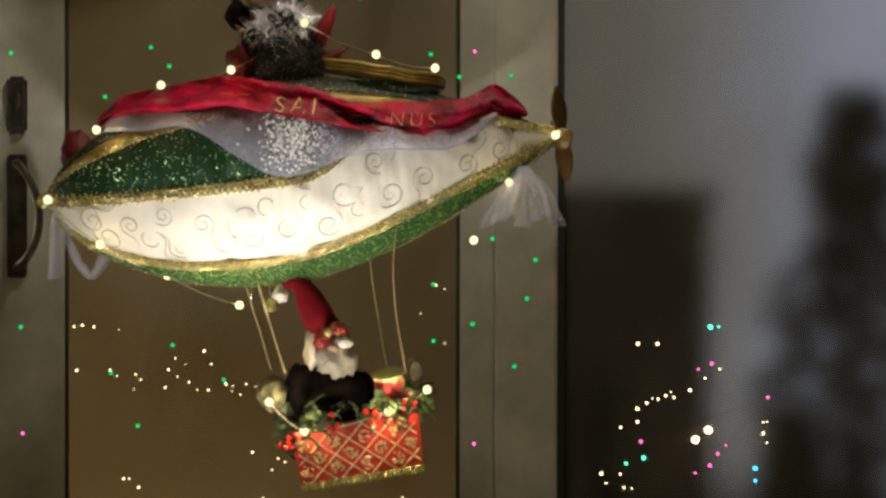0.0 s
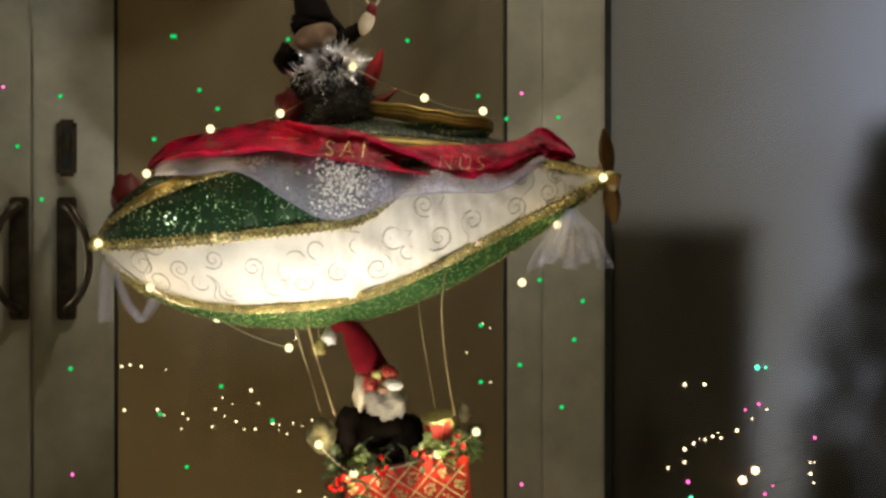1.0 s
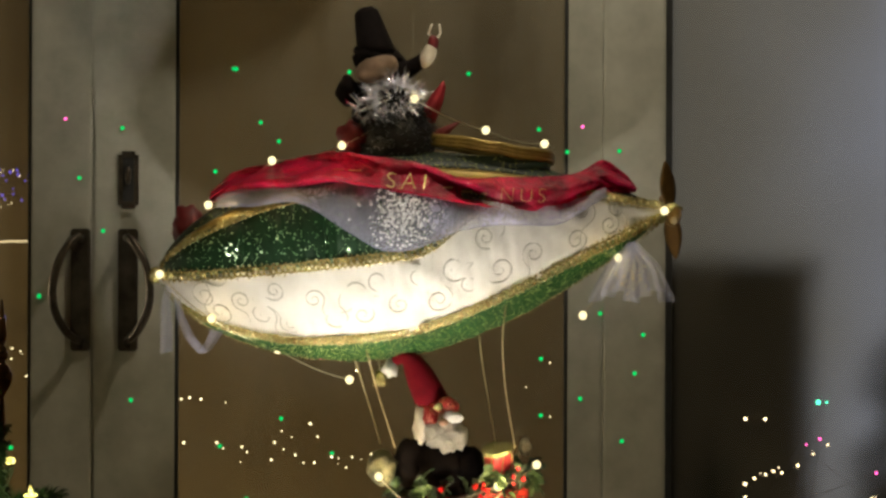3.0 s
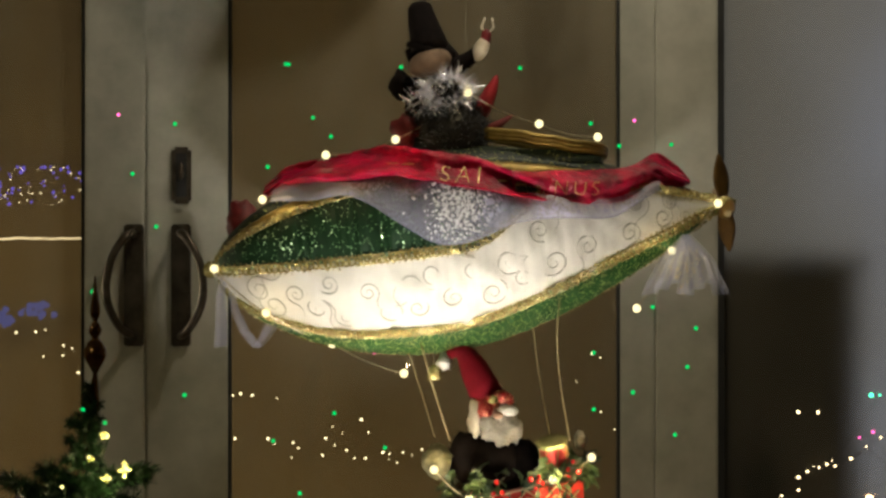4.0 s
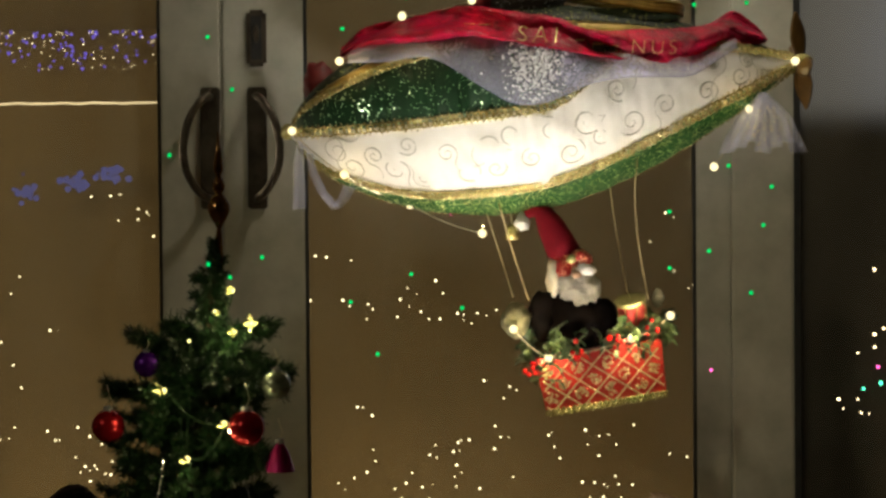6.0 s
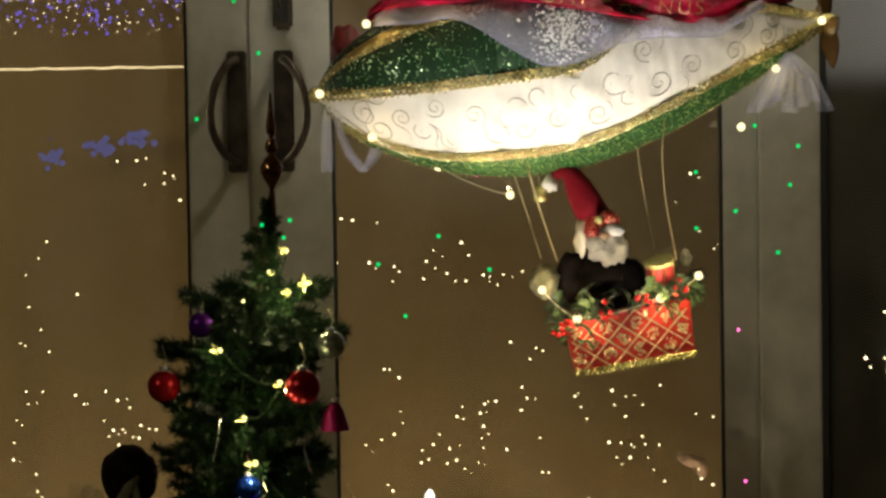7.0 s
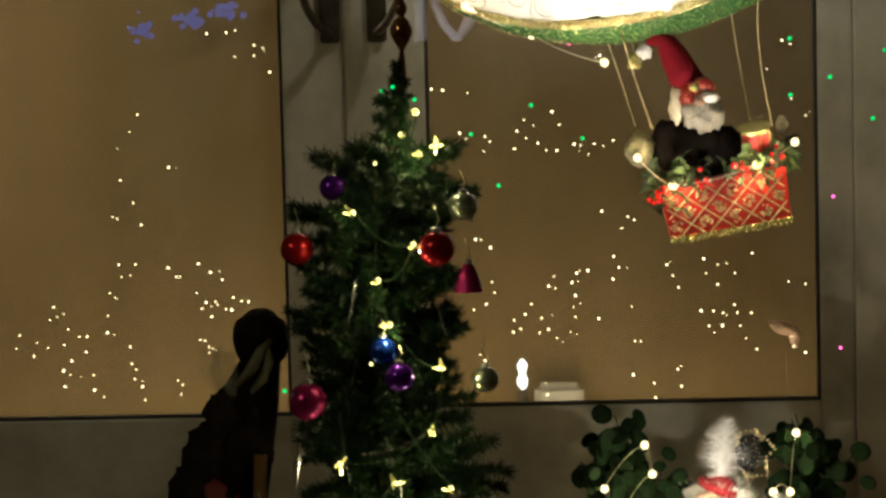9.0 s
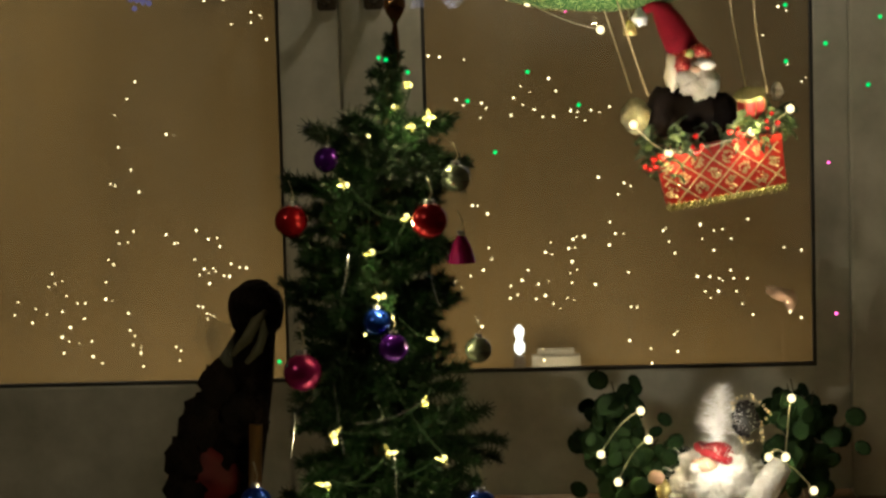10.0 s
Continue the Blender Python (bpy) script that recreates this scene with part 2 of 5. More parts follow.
M = {
    "paint": surface("white_paint", (0.38, 0.375, 0.31), (0.60, 0.585, 0.50), 9, 0.45, 0, 90, 0.15, 0.001),
    "wall": surface("wall_paint", (0.40, 0.36, 0.28), (0.50, 0.45, 0.36), 3, 0.8),
    "floorwood": surface("floor_wood", (0.10, 0.055, 0.03), (0.2, 0.11, 0.06), 4, 0.45),
    "bronze": surface("old_bronze", (0.05, 0.04, 0.03), (0.13, 0.105, 0.08), 30, 0.35, 0.8, 200, 0.2),
    "gasket": surface("black_rubber", (0.012, 0.012, 0.012), (0.03, 0.03, 0.028), 20, 0.7),
    "glass": glass("window_glass"),
    "misted": misted("misted_glass"),
    "white_cloth": surface("white_brocade", (0.74, 0.71, 0.64), (0.86, 0.84, 0.78), 16, 0.55, 0, 320, 0.35, 0.001, 0.2),
    "scroll": surface("beige_embroidery", (0.40, 0.38, 0.32), (0.54, 0.52, 0.45), 60, 0.5, 0.2, 300),
    "green_velvet": glitter("green_sequin_velvet", (0.006, 0.046, 0.011), (0.62, 0.90, 0.52), 430, 0.035),
    "green_band": glitter("green_glitter_band", (0.03, 0.12, 0.022), (0.8, 0.85, 0.42), 400, 0.16),
    "dark_green": glitter("dark_green_cloth", (0.006, 0.018, 0.006), (0.5, 0.5, 0.2), 300, 0.06),
    "gold_cloth": surface("gold_cloth", (0.16, 0.11, 0.03), (0.32, 0.23, 0.06), 30, 0.42, 0.6, 150, 0.4),
    "gold": surface("gold_braid", (0.42, 0.32, 0.07), (0.96, 0.86, 0.44), 110, 0.24, 0.72, 420, 0.6, 0.002),
    # Sash mottling holds dark folds and bright highlights in its colour.
    "red_velvet": surface("red_velvet", (0.11, 0.0006, 0.010), (0.64, 0.004, 0.065), 24, 0.30, 0, 70, 0.9, 0.010, 0.0, spec=0.35),
    "dark_red": surface("dark_red_cloth", (0.08, 0.004, 0.006), (0.2, 0.01, 0.012), 30, 0.6, 0, 200, 0.3),
    "letter": surface("gold_thread", (0.55, 0.33, 0.14), (0.8, 0.55, 0.26), 80, 0.35, 0.5),
    "tulle": netting("silver_tulle", (0.50, 0.49, 0.64), 0.50, 260, 1.0),
    "bow": netting("white_sheer_ribbon", (0.66, 0.70, 0.98), 0.27, 420),
    "wing": netting("sheer_wing", (0.42, 0.40, 0.34), 0.12, 420),
    "wire": surface("silver_wire", (0.5, 0.45, 0.33), (0.7, 0.62, 0.45), 60, 0.35, 0.8),
    "cord": surface("gold_cord", (0.38, 0.3, 0.16), (0.55, 0.45, 0.25), 90, 0.5, 0.2, 500, 0.6),
    "black_fur": glitter("black_tinsel_fur", (0.008, 0.008, 0.01), (0.55, 0.55, 0.6), 500, 0.05),
    "black_cloth": surface("black_cloth", (0.004, 0.003, 0.003), (0.012, 0.008, 0.007), 30, 0.9, 0, 200, 0.4, spec=0.1),
    "silver": surface("silver_tinsel", (0.66, 0.66, 0.74), (0.92, 0.92, 0.97), 40, 0.25, 0.8),
    "skin": surface("doll_face", (0.42, 0.26, 0.18), (0.55, 0.36, 0.26), 25, 0.6),
    "skin_dim": surface("dim_doll_face", (0.16, 0.10, 0.06), (0.26, 0.17, 0.11), 40, 0.8),
    "robe": surface("dark_brown_robe", (0.005, 0.003, 0.003), (0.020, 0.010, 0.008), 55, 0.8, 0, 160, 0.9, 0.006, spec=0.2),
    "beard": surface("white_wool", (0.62, 0.60, 0.57), (0.80, 0.79, 0.77), 40, 0.9, 0, 160, 0.9, 0.006),
    "red_glitter": glitter("red_glitter", (0.42, 0.015, 0.012), (0.9, 0.45, 0.3), 380, 0.25),
    "red_cloth": surface("red_felt", (0.22, 0.004, 0.012), (0.38, 0.010, 0.02), 20, 0.7, 0, 240, 0.4),
    "red_hat": surface("dark_red_felt", (0.10, 0.002, 0.006), (0.19, 0.004, 0.012), 20, 0.8, 0, 240, 0.4, spec=0.15),
    "red_wrap": surface("red_gift_wrap", (0.42, 0.016, 0.010), (0.60, 0.035, 0.018), 14, 0.4, 0, 240, 0.3),
    "holly": surface("holly_leaf", (0.018, 0.045, 0.018), (0.08, 0.115, 0.045), 70, 0.4),
    "brown_wood": surface("varnished_wood", (0.13, 0.06, 0.02), (0.3, 0.15, 0.05), 18, 0.4),
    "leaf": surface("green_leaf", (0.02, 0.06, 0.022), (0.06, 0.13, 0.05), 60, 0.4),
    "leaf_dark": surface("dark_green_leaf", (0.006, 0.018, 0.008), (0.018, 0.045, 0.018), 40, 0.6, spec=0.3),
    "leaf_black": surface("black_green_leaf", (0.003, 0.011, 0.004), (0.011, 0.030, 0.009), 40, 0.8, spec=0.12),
    "needle": surface("fir_needle", (0.005, 0.020, 0.007), (0.018, 0.055, 0.016), 45, 0.42),
    "bark": surface("brown_bark", (0.03, 0.02, 0.012), (0.07, 0.045, 0.025), 60, 0.9, 0, 150, 0.8),
    "berry": surface("red_berry", (0.4, 0.01, 0.01), (0.55, 0.02, 0.02), 30, 0.2, 0, 100, 0.1, 0.001, 0, 0.6),
    "cream": surface("cream_glass", (0.55, 0.48, 0.36), (0.72, 0.65, 0.5), 30, 0.3),
    "feather": surface("white_feather", (0.7, 0.7, 0.74), (0.86, 0.86, 0.9), 50, 0.7),
    "ball_red": surface("red_bauble", (0.4, 0.006, 0.015), (0.5, 0.01, 0.02), 10, 0.22, 0.6, 60, 0.03),
    "ball_blue": surface("blue_bauble", (0.01, 0.04, 0.4), (0.015, 0.07, 0.5), 10, 0.16, 0.7, 60, 0.03),
    "ball_purple": surface("purple_bauble", (0.08, 0.006, 0.28), (0.13, 0.012, 0.36), 10, 0.2, 0.6, 60, 0.03),
    "ball_magenta": surface("magenta_bauble", (0.34, 0.010, 0.12), (0.44, 0.02, 0.17), 10, 0.2, 0.6, 60, 0.03),
    "ball_silver": surface("silver_green_bauble", (0.35, 0.4, 0.3), (0.5, 0.55, 0.42), 10, 0.2, 0.8, 60, 0.03),
    # Pale yellow of the blades that draw each tree bulb's flare.
    "flare": surface("yellow_flare", (0.55, 0.52, 0.22), (0.75, 0.72, 0.35), 40, 0.2),
    "feather_dull": surface("pale_ribbon", (0.20, 0.18, 0.12), (0.30, 0.27, 0.19), 50, 0.7),
    "copper": surface("copper_glass", (0.26, 0.13, 0.06), (0.48, 0.26, 0.12), 14, 0.10, 1.0, 60, 0.03),
    "shed": surface("dark_shed_wood", (0.10, 0.08, 0.05), (0.16, 0.13, 0.085), 8, 0.9),
    "soil": surface("night_ground", (0.02, 0.022, 0.018), (0.05, 0.052, 0.045), 2, 0.95),
    "bulb": glow("warm_bulb", (1.0, 0.86, 0.46), 1.7),
    "tree_bulb": glow("yellow_bulb", (1.0, 0.86, 0.28), 2.4),
    "candle": glow("white_flame", (1.0, 0.95, 0.85), 3.0),
    "gold_glitter": surface("pale_gold_glitter", (0.55, 0.42, 0.20), (0.88, 0.76, 0.48), 160, 0.35, 0.35, 400, 0.8),
    "sequin": surface("silver_sequin", (0.86, 0.86, 0.90), (0.97, 0.97, 0.99), 40, 0.45, 0.0),
    "blade": surface("dark_gilt_wood", (0.09, 0.045, 0.012), (0.24, 0.13, 0.03), 18, 0.35, 0.3),
    # White wool with the basket's dimmer light put into its colour.
    "wool_shaded": surface("shaded_white_wool", (0.30, 0.28, 0.23), (0.50, 0.47, 0.41), 40, 0.95, 0, 160, 0.9, 0.006),
    "pom": surface("olive_cream_wool", (0.12, 0.11, 0.055), (0.26, 0.24, 0.14), 60, 0.8, 0, 200, 0.9, 0.004),
    "spark": glow("warm_spark", (1.0, 0.80, 0.46), 4.0),
    "pink": glow("pink_spark", (1.0, 0.12, 0.45), 2.5),
    "teal": glow("teal_spark", (0.1, 1.0, 0.55), 2.5),
    "azure": glow("azure_spark", (0.05, 0.5, 1.0), 3.0),
    "amber": glow("amber_spark", (1.0, 0.62, 0.35), 5.0),
    "laser": glow("green_laser_light", (0.0, 0.62, 0.13), 1.0),
    "violet": glow("violet_spark", (0.26, 0.17, 0.95), 0.8),
    "pale_violet": glow("pale_violet_spark", (0.22, 0.22, 0.62), 0.42),
    "tube": glow("rope_light", (1.0, 0.74, 0.4), 1.6),
}


def sky_card():
    """Dusk sky with torn cloud: one side tinted brown-grey for the reflected room, clearing to blue-grey on the other.
    """
    n = Nodes("dusk_sky")
    sep = n.t.nodes.new("ShaderNodeSeparateXYZ")
    n.link(n.coords(), sep.inputs[0])
    cloud = n.noise(1.9, 6, 0.62)
    way = n.add("MapRange")
    for k, v in (("From Min", 1.6), ("From Max", 3.1), ("To Min", -0.35), ("To Max", 0.42)):
        way.inputs[k].default_value = v
    n.link(sep.outputs[0], way.inputs["Value"])
    both = n.add("Math")
    n.link(cloud, both.inputs[0])
    n.link(way.outputs[0], both.inputs[1])
    c = n.ramp(both.outputs[0], [(0.15, (0.060, 0.056, 0.045)), (0.5, (0.095, 0.092, 0.085)), (0.78, (0.142, 0.150, 0.176)), (1.0, (0.195, 0.208, 0.26))])
    e = n.add("Emission", Strength=1.35)
    n.link(c, e.inputs["Color"])
    n.link(e.outputs[0], n.out.inputs[0])
    return n.mat


M["sky"] = sky_card()


def linen():
    """Brown linen with soft upright folds shaded into its colour, a weave and a few stains."""
    n = Nodes("brown_linen")
    m = n.t.nodes.new("ShaderNodeMapping")
    m.inputs["Scale"].default_value = (7.0, 7.0, 0.5)
    n.link(n.coords(), m.inputs["Vector"])
    folds = n.add("TexNoise", Scale=1.0, Detail=3.0, Roughness=0.55)
    n.link(m.outputs[0], folds.inputs["Vector"])
    mix = n.add("Math")
    mix.operation = "ADD"
    n.link(folds.outputs["Fac"], mix.inputs[0])
    n.link(n.noise(2.6, 5), mix.inputs[1])
    half = n.add("Math")
    half.operation = "MULTIPLY"
    half.inputs[1].default_value = 0.5
    n.link(mix.outputs[0], half.inputs[0])
    mix = half
    n.link(n.ramp(mix.outputs[0], [(0.25, (0.124, 0.080, 0.031)), (0.75, (0.208, 0.135, 0.055))]), n.b.inputs["Base Color"])
    n.b.inputs["Roughness"].default_value, n.b.inputs["Specular IOR Level"].default_value = 0.9, 0.2
    n.bump(mix.outputs[0], 0.3, 0.006)
    return n.mat


M["screen"] = linen()

# ---- mesh helpers ----


def mesh_of(name, bm, mats, smooth=False):
    me = bpy.data.meshes.new(name)
    bm.to_mesh(me)
    bm.free()
    for m in mats if isinstance(mats, (list, tuple)) else [mats]:
        me.materials.append(m)
    if smooth:
        for p in me.polygons:
            p.use_smooth = True
    return me


def part(name, bm, material, parent, label="", smooth=False):
    ob = new(name, mesh_of(name, bm, material, smooth))
    ob.parent = parent
    return tagged(ob, label)


def thing(name, bm, material, label, category, group="", kind="", smooth=False):
    return tagged(new(name, mesh_of(name, bm, material, smooth)), label, category, group, kind)


def holder(name, label, category, group="", kind="", at=(0, 0, 0)):
    ob = tagged(new(name), label, category, group, kind)
    ob.location = at
    ob.empty_display_size = 0.02
    return ob


def share(name, me, parent, m):
    ob = new(name, me)
    ob.parent = parent
    ob.matrix_basis = m
    return ob


def box(bm, lo, hi, bevel=0.0, m=None, slot=0):
    lo, hi = Vector(lo), Vector(hi)
    made = bmesh.ops.create_cube(bm, size=1.0, matrix=(m or Matrix()) @ Matrix.Translation((lo + hi) / 2) @ Matrix.Diagonal((*(hi - lo), 1)))
    faces = {f for v in made["verts"] for f in v.link_faces}
    for f in faces:
        f.material_index = slot
    if bevel:
        bmesh.ops.bevel(bm, geom=list({e for f in faces for e in f.edges}), offset=bevel, segments=2, affect="EDGES")
    return bm


def ball(bm, at, radii, m=None, slot=0, n=14, lumps=0.0):
    r = Vector(radii if isinstance(radii, (tuple, list)) else (radii,) * 3)
    made = bmesh.ops.create_uvsphere(bm, u_segments=n, v_segments=max(6, n * 2 // 3), radius=1.0)
    for v in made["verts"]:
        k = 1 + lumps * noise.noise(v.co * 3 + Vector(at) * 50)
        p = Vector((v.co.x * r.x * k, v.co.y * r.y * k, v.co.z * r.z * k))
        v.co = Vector(at) + ((m or Matrix()).to_3x3() @ p)
    for f in {f for v in made["verts"] for f in v.link_faces}:
        f.material_index = slot
    return bm


def pebble(bm, at, r):
    """A small eight-sided bead."""
    at = Vector(at)
    v = [bm.verts.new(at + Vector(d) * r) for d in ((1, 0, 0), (0, 1, 0), (-1, 0, 0), (0, -1, 0), (0, 0, 1), (0, 0, -1))]
    for k in range(4):
        bm.faces.new((v[k], v[(k + 1) % 4], v[4]))
        bm.faces.new((v[(k + 1) % 4], v[k], v[5]))


def tube(bm, points, radius, sides=6, slot=0, ends=True):
    """A round tube along points; radius is a number or one for each point."""
    pts = [Vector(p) for p in points]
    rad = radius if isinstance(radius, (list, tuple)) else [radius] * len(pts)
    rings, up = [], Vector((0.13, 0.31, 0.94))
    for n, p in enumerate(pts):
        way = (pts[min(n + 1, len(pts) - 1)] - pts[max(n - 1, 0)]).normalized()
        side = way.cross(up)
        side = side.normalized() if side.length > 1e-4 else Vector((1, 0, 0))
        top = side.cross(way)
        rings.append([bm.verts.new(p + rad[n] * (math.cos(a) * side + math.sin(a) * top)) for a in (2 * math.pi * k / sides for k in range(sides))])
    for a, b in zip(rings, rings[1:]):
        for k in range(sides):
            bm.faces.new((a[k], a[(k + 1) % sides], b[(k + 1) % sides], b[k])).material_index = slot
    if ends:
        for ring in (rings[0][::-1], rings[-1]):
            bm.faces.new(ring).material_index = slot
    return bm


def lathe(bm, profile, at=(0, 0, 0), sides=16, slot=0, m=None):
    """Turns (radius, height) pairs about the upright axis."""
    m = m or Matrix()
    rings = [[bm.verts.new(Vector(at) + m.to_3x3() @ Vector((r * math.cos(a), r * math.sin(a), h))) for a in (2 * math.pi * k / sides for k in range(sides))] for r, h in profile]
    for a, b in zip(rings, rings[1:]):
        for k in range(sides):
            bm.faces.new((a[k], a[(k + 1) % sides], b[(k + 1) % sides], b[k])).material_index = slot
    for ring in (rings[0][::-1], rings[-1]):
        bm.faces.new(ring).material_index = slot
    return bm


def sheet(bm, rows, thick=0.0, slot=0):
    """A sheet through rows of points; thick lays a second side behind it."""
    grid = [[bm.verts.new(p) for p in row] for row in rows]
    for a, b in zip(grid, grid[1:]):
        for k in range(len(a) - 1):
            bm.faces.new((a[k], a[k + 1], b[k + 1], b[k])).material_index = slot
    if thick:
        bm.normal_update()
        bmesh.ops.solidify(bm, geom=bm.faces[:], thickness=thick)
    return bm


def glide(pairs, x):
    """A smooth curve through (x, y) pairs."""
    xs, ys = [p[0] for p in pairs], [p[1] for p in pairs]
    if x <= xs[0]:
        return ys[0]
    for n in range(len(xs) - 1):
        if x <= xs[n + 1]:
            h = xs[n + 1] - xs[n]
            s = (x - xs[n]) / h
            d0 = (ys[n + 1] - ys[max(n - 1, 0)]) / (xs[n + 1] - xs[max(n - 1, 0)]) * h
            j = min(n + 2, len(xs) - 1)
            d1 = (ys[j] - ys[n]) / (xs[j] - xs[n]) * h
            return (2 * s**3 - 3 * s**2 + 1) * ys[n] + (s**3 - 2 * s**2 + s) * d0 + (3 * s**2 - 2 * s**3) * ys[n + 1] + (s**3 - s**2) * d1
    return ys[-1]


def sag(a, b, drop, n=10):
    a, b = Vector(a), Vector(b)
    return [a.lerp(b, k / n) - Vector((0, 0, 4 * drop * (k / n) * (1 - k / n))) for k in range(n + 1)]


def bulb_mesh(mat, r, name="bulb"):
    return mesh_of(name, ball(bmesh.new(), (0, 0, 0), (r, r, r), n=10), mat, True)


# ---- the room ----
thing("floor", box(bmesh.new(), (-2.6, -6.6, -0.1), (3.2, 0.06, 0.0)), M["floorwood"], "dark wooden floor of the room", "floor", kind="structure")
thing("ceiling", box(bmesh.new(), (-2.6, -6.6, 2.5), (3.2, 0.06, 2.6)), M["wall"], "plain painted ceiling", "ceiling", kind="structure")
thing("wall_west", box(bmesh.new(), (-2.7, -6.6, 0.0), (-2.6, 0.06, 2.5)), M["wall"], "plain painted side wall", "wall", kind="structure")
thing("wall_east", box(bmesh.new(), (3.2, -6.6, 0.0), (3.3, 0.06, 2.5)), M["wall"], "plain painted side wall", "wall", kind="structure")
thing("wall_south", box(bmesh.new(), (-2.6, -6.7, 0.0), (3.2, -6.6, 2.5)), M["wall"], "plain painted wall behind the viewer", "wall", kind="structure")
_bm = box(bmesh.new(), (-2.6, -0.04, 0.0), (-0.93, 0.06, 2.5))
box(_bm, (-0.93, -0.04, 2.1), (1.95, 0.06, 2.5))
box(_bm, (1.95, -0.04, 0.0), (3.2, 0.06, 2.5))
thing("wall_north", _bm, M["wall"], "painted wall around the glazed doors", "wall", kind="structure")


def leaf(name, x0, x1, left, right, label, low=0.224):
    """A glazed door leaf between x0 and x1 with stiles of the given widths."""
    z0, z1, top = 0.012, 2.07, 0.14
    door = holder(name, label, "door", kind="structure", at=(x0, 0, z0))

    def sub(n, lo, hi, mat, bevel=0.003, tag=""):
        return part(n, box(bmesh.new(), Vector(lo) - Vector((x0, 0, z0)), Vector(hi) - Vector((x0, 0, z0)), bevel), mat, door, tag)

    sub("stile", (x0, 0, z0), (x0 + left, 0.045, z1), M["paint"])
    sub("stile", (x1 - right, 0, z0), (x1, 0.045, z1), M["paint"])
    sub("rail", (x0 + left + 0.0005, 0.001, z0), (x1 - right - 0.0005, 0.044, z0 + low), M["paint"])
    sub("rail", (x0 + left + 0.0005, 0.001, z1 - top), (x1 - right - 0.0005, 0.044, z1), M["paint"])
    gx0, gx1, gz0, gz1 = x0 + left, x1 - right, z0 + low, z1 - top
    for lo, hi in (((gx0, 0.004, gz0), (gx0 + 0.006, 0.02, gz1)), ((gx1 - 0.006, 0.004, gz0), (gx1, 0.02, gz1)), ((gx0 + 0.006, 0.004, gz0), (gx1 - 0.006, 0.02, gz0 + 0.006)), ((gx0 + 0.006, 0.004, gz1 - 0.006), (gx1 - 0.006, 0.02, gz1))):
        sub("glazing_bead", lo, hi, M["gasket"], 0.0, "dark glazing gasket")
    pane = sub("pane", (gx0, 0.022, gz0), (gx1, 0.028, gz1), M["glass"], 0.0, "clear glass pane")
    pane.visible_shadow = False
    return door


door_left = leaf("door_1", -0.88, -0.004, 0.11, 0.106, "white painted glazed door with a bronze pull handle, closed", 0.214)
door_right = leaf("door_2", 0.0, 0.893, 0.143, 0.058, "white painted glazed door with bronze handle and lock, closed")


def pull_handle(door, x, side):
    """A long back plate with a bowed grip that swings out to one side."""
    base = Vector(door.location)
    bm = bmesh.new()
    box(bm, Vector((x - 0.0175, -0.008, 0.892)) - base, Vector((x + 0.0175, -0.0005, 1.107)) - base, 0.003)
    plate = part("door_handle", bm, M["bronze"], door, "old bronze pull handle")
    pts = [(x, -0.008, 1.09), (x, -0.03, 1.092), (x + side * 0.012, -0.045, 1.085), (x + side * 0.035, -0.052, 1.05), (x + side * 0.045, -0.054, 1.0), (x + side * 0.04, -0.052, 0.96), (x + side * 0.02, -0.045, 0.925), (x + side * 0.004, -0.03, 0.912), (x, -0.008, 0.91)]
    ys = [Vector(p) - base for p in pts]
    fine = [ys[n].lerp(ys[n + 1], s / 4) for n in range(len(ys) - 1) for s in range(4)] + [ys[-1]]
    for _ in range(3):
        fine = [fine[0]] + [(fine[n - 1] + 2 * fine[n] + fine[n + 1]) / 4 for n in range(1, len(fine) - 1)] + [fine[-1]]
    grip = part("grip", tube(bmesh.new(), fine, 0.0075, 8), M["bronze"], plate, smooth=True)
    for z in (1.1, 0.9):
        part("screw", ball(bmesh.new(), Vector((x, -0.009, z)) - base, (0.004, 0.002, 0.004), n=8), M["bronze"], plate, smooth=True)
    return plate


pull_handle(door_left, -0.022, -1)
pull_handle(door_right, 0.061, 1)
_b = Vector(door_right.location)
_bm = box(bmesh.new(), Vector((0.044, -0.007, 1.143)) - _b, Vector((0.079, -0.0005, 1.243)) - _b, 0.006)
_lock = part("lock_plate", _bm, M["bronze"], door_right, "dark bronze lock plate")
# Dark slab laid on the plate, a recess's shade done by colour.
_bm = box(bmesh.new(), Vector((0.052, -0.0085, 1.155)) - _b, Vector((0.071, -0.0072, 1.232)) - _b, 0.0005)
part("recess_shade", _bm, M["gasket"], _lock)
part("thumb_turn", ball(bmesh.new(), Vector((0.0615, -0.014, 1.2)) - _b, (0.006, 0.008, 0.016), n=10), M["bronze"], _lock, smooth=True)

thing("trim_astragal", box(bmesh.new(), (-0.0038, 0.006, 0.012), (-0.0002, 0.03, 2.07)), M["paint"], "recessed painted strip between the two doors", "trim", kind="structure")
_bm = box(bmesh.new(), (0.897, -0.012, 0.0), (1.006, 0.06, 2.1), 0.004)
thing("trim_post", _bm, M["paint"], "white painted post beside the door", "post", kind="structure")
thing("trim_strip", box(bmesh.new(), (0.8933, 0.008, 0.012), (0.8967, 0.05, 2.07)), M["paint"], "recessed painted strip beside the post", "trim", kind="structure")
thing("trim_gasket", box(bmesh.new(), (1.0065, -0.004, 0.0), (1.018, 0.055, 2.1)), M["gasket"], "dark gasket along the fixed window", "trim", kind="structure")
_win = holder("window_1", "tall fixed window looking out at dusk", "window", kind="structure", at=(1.018, 0, 0))
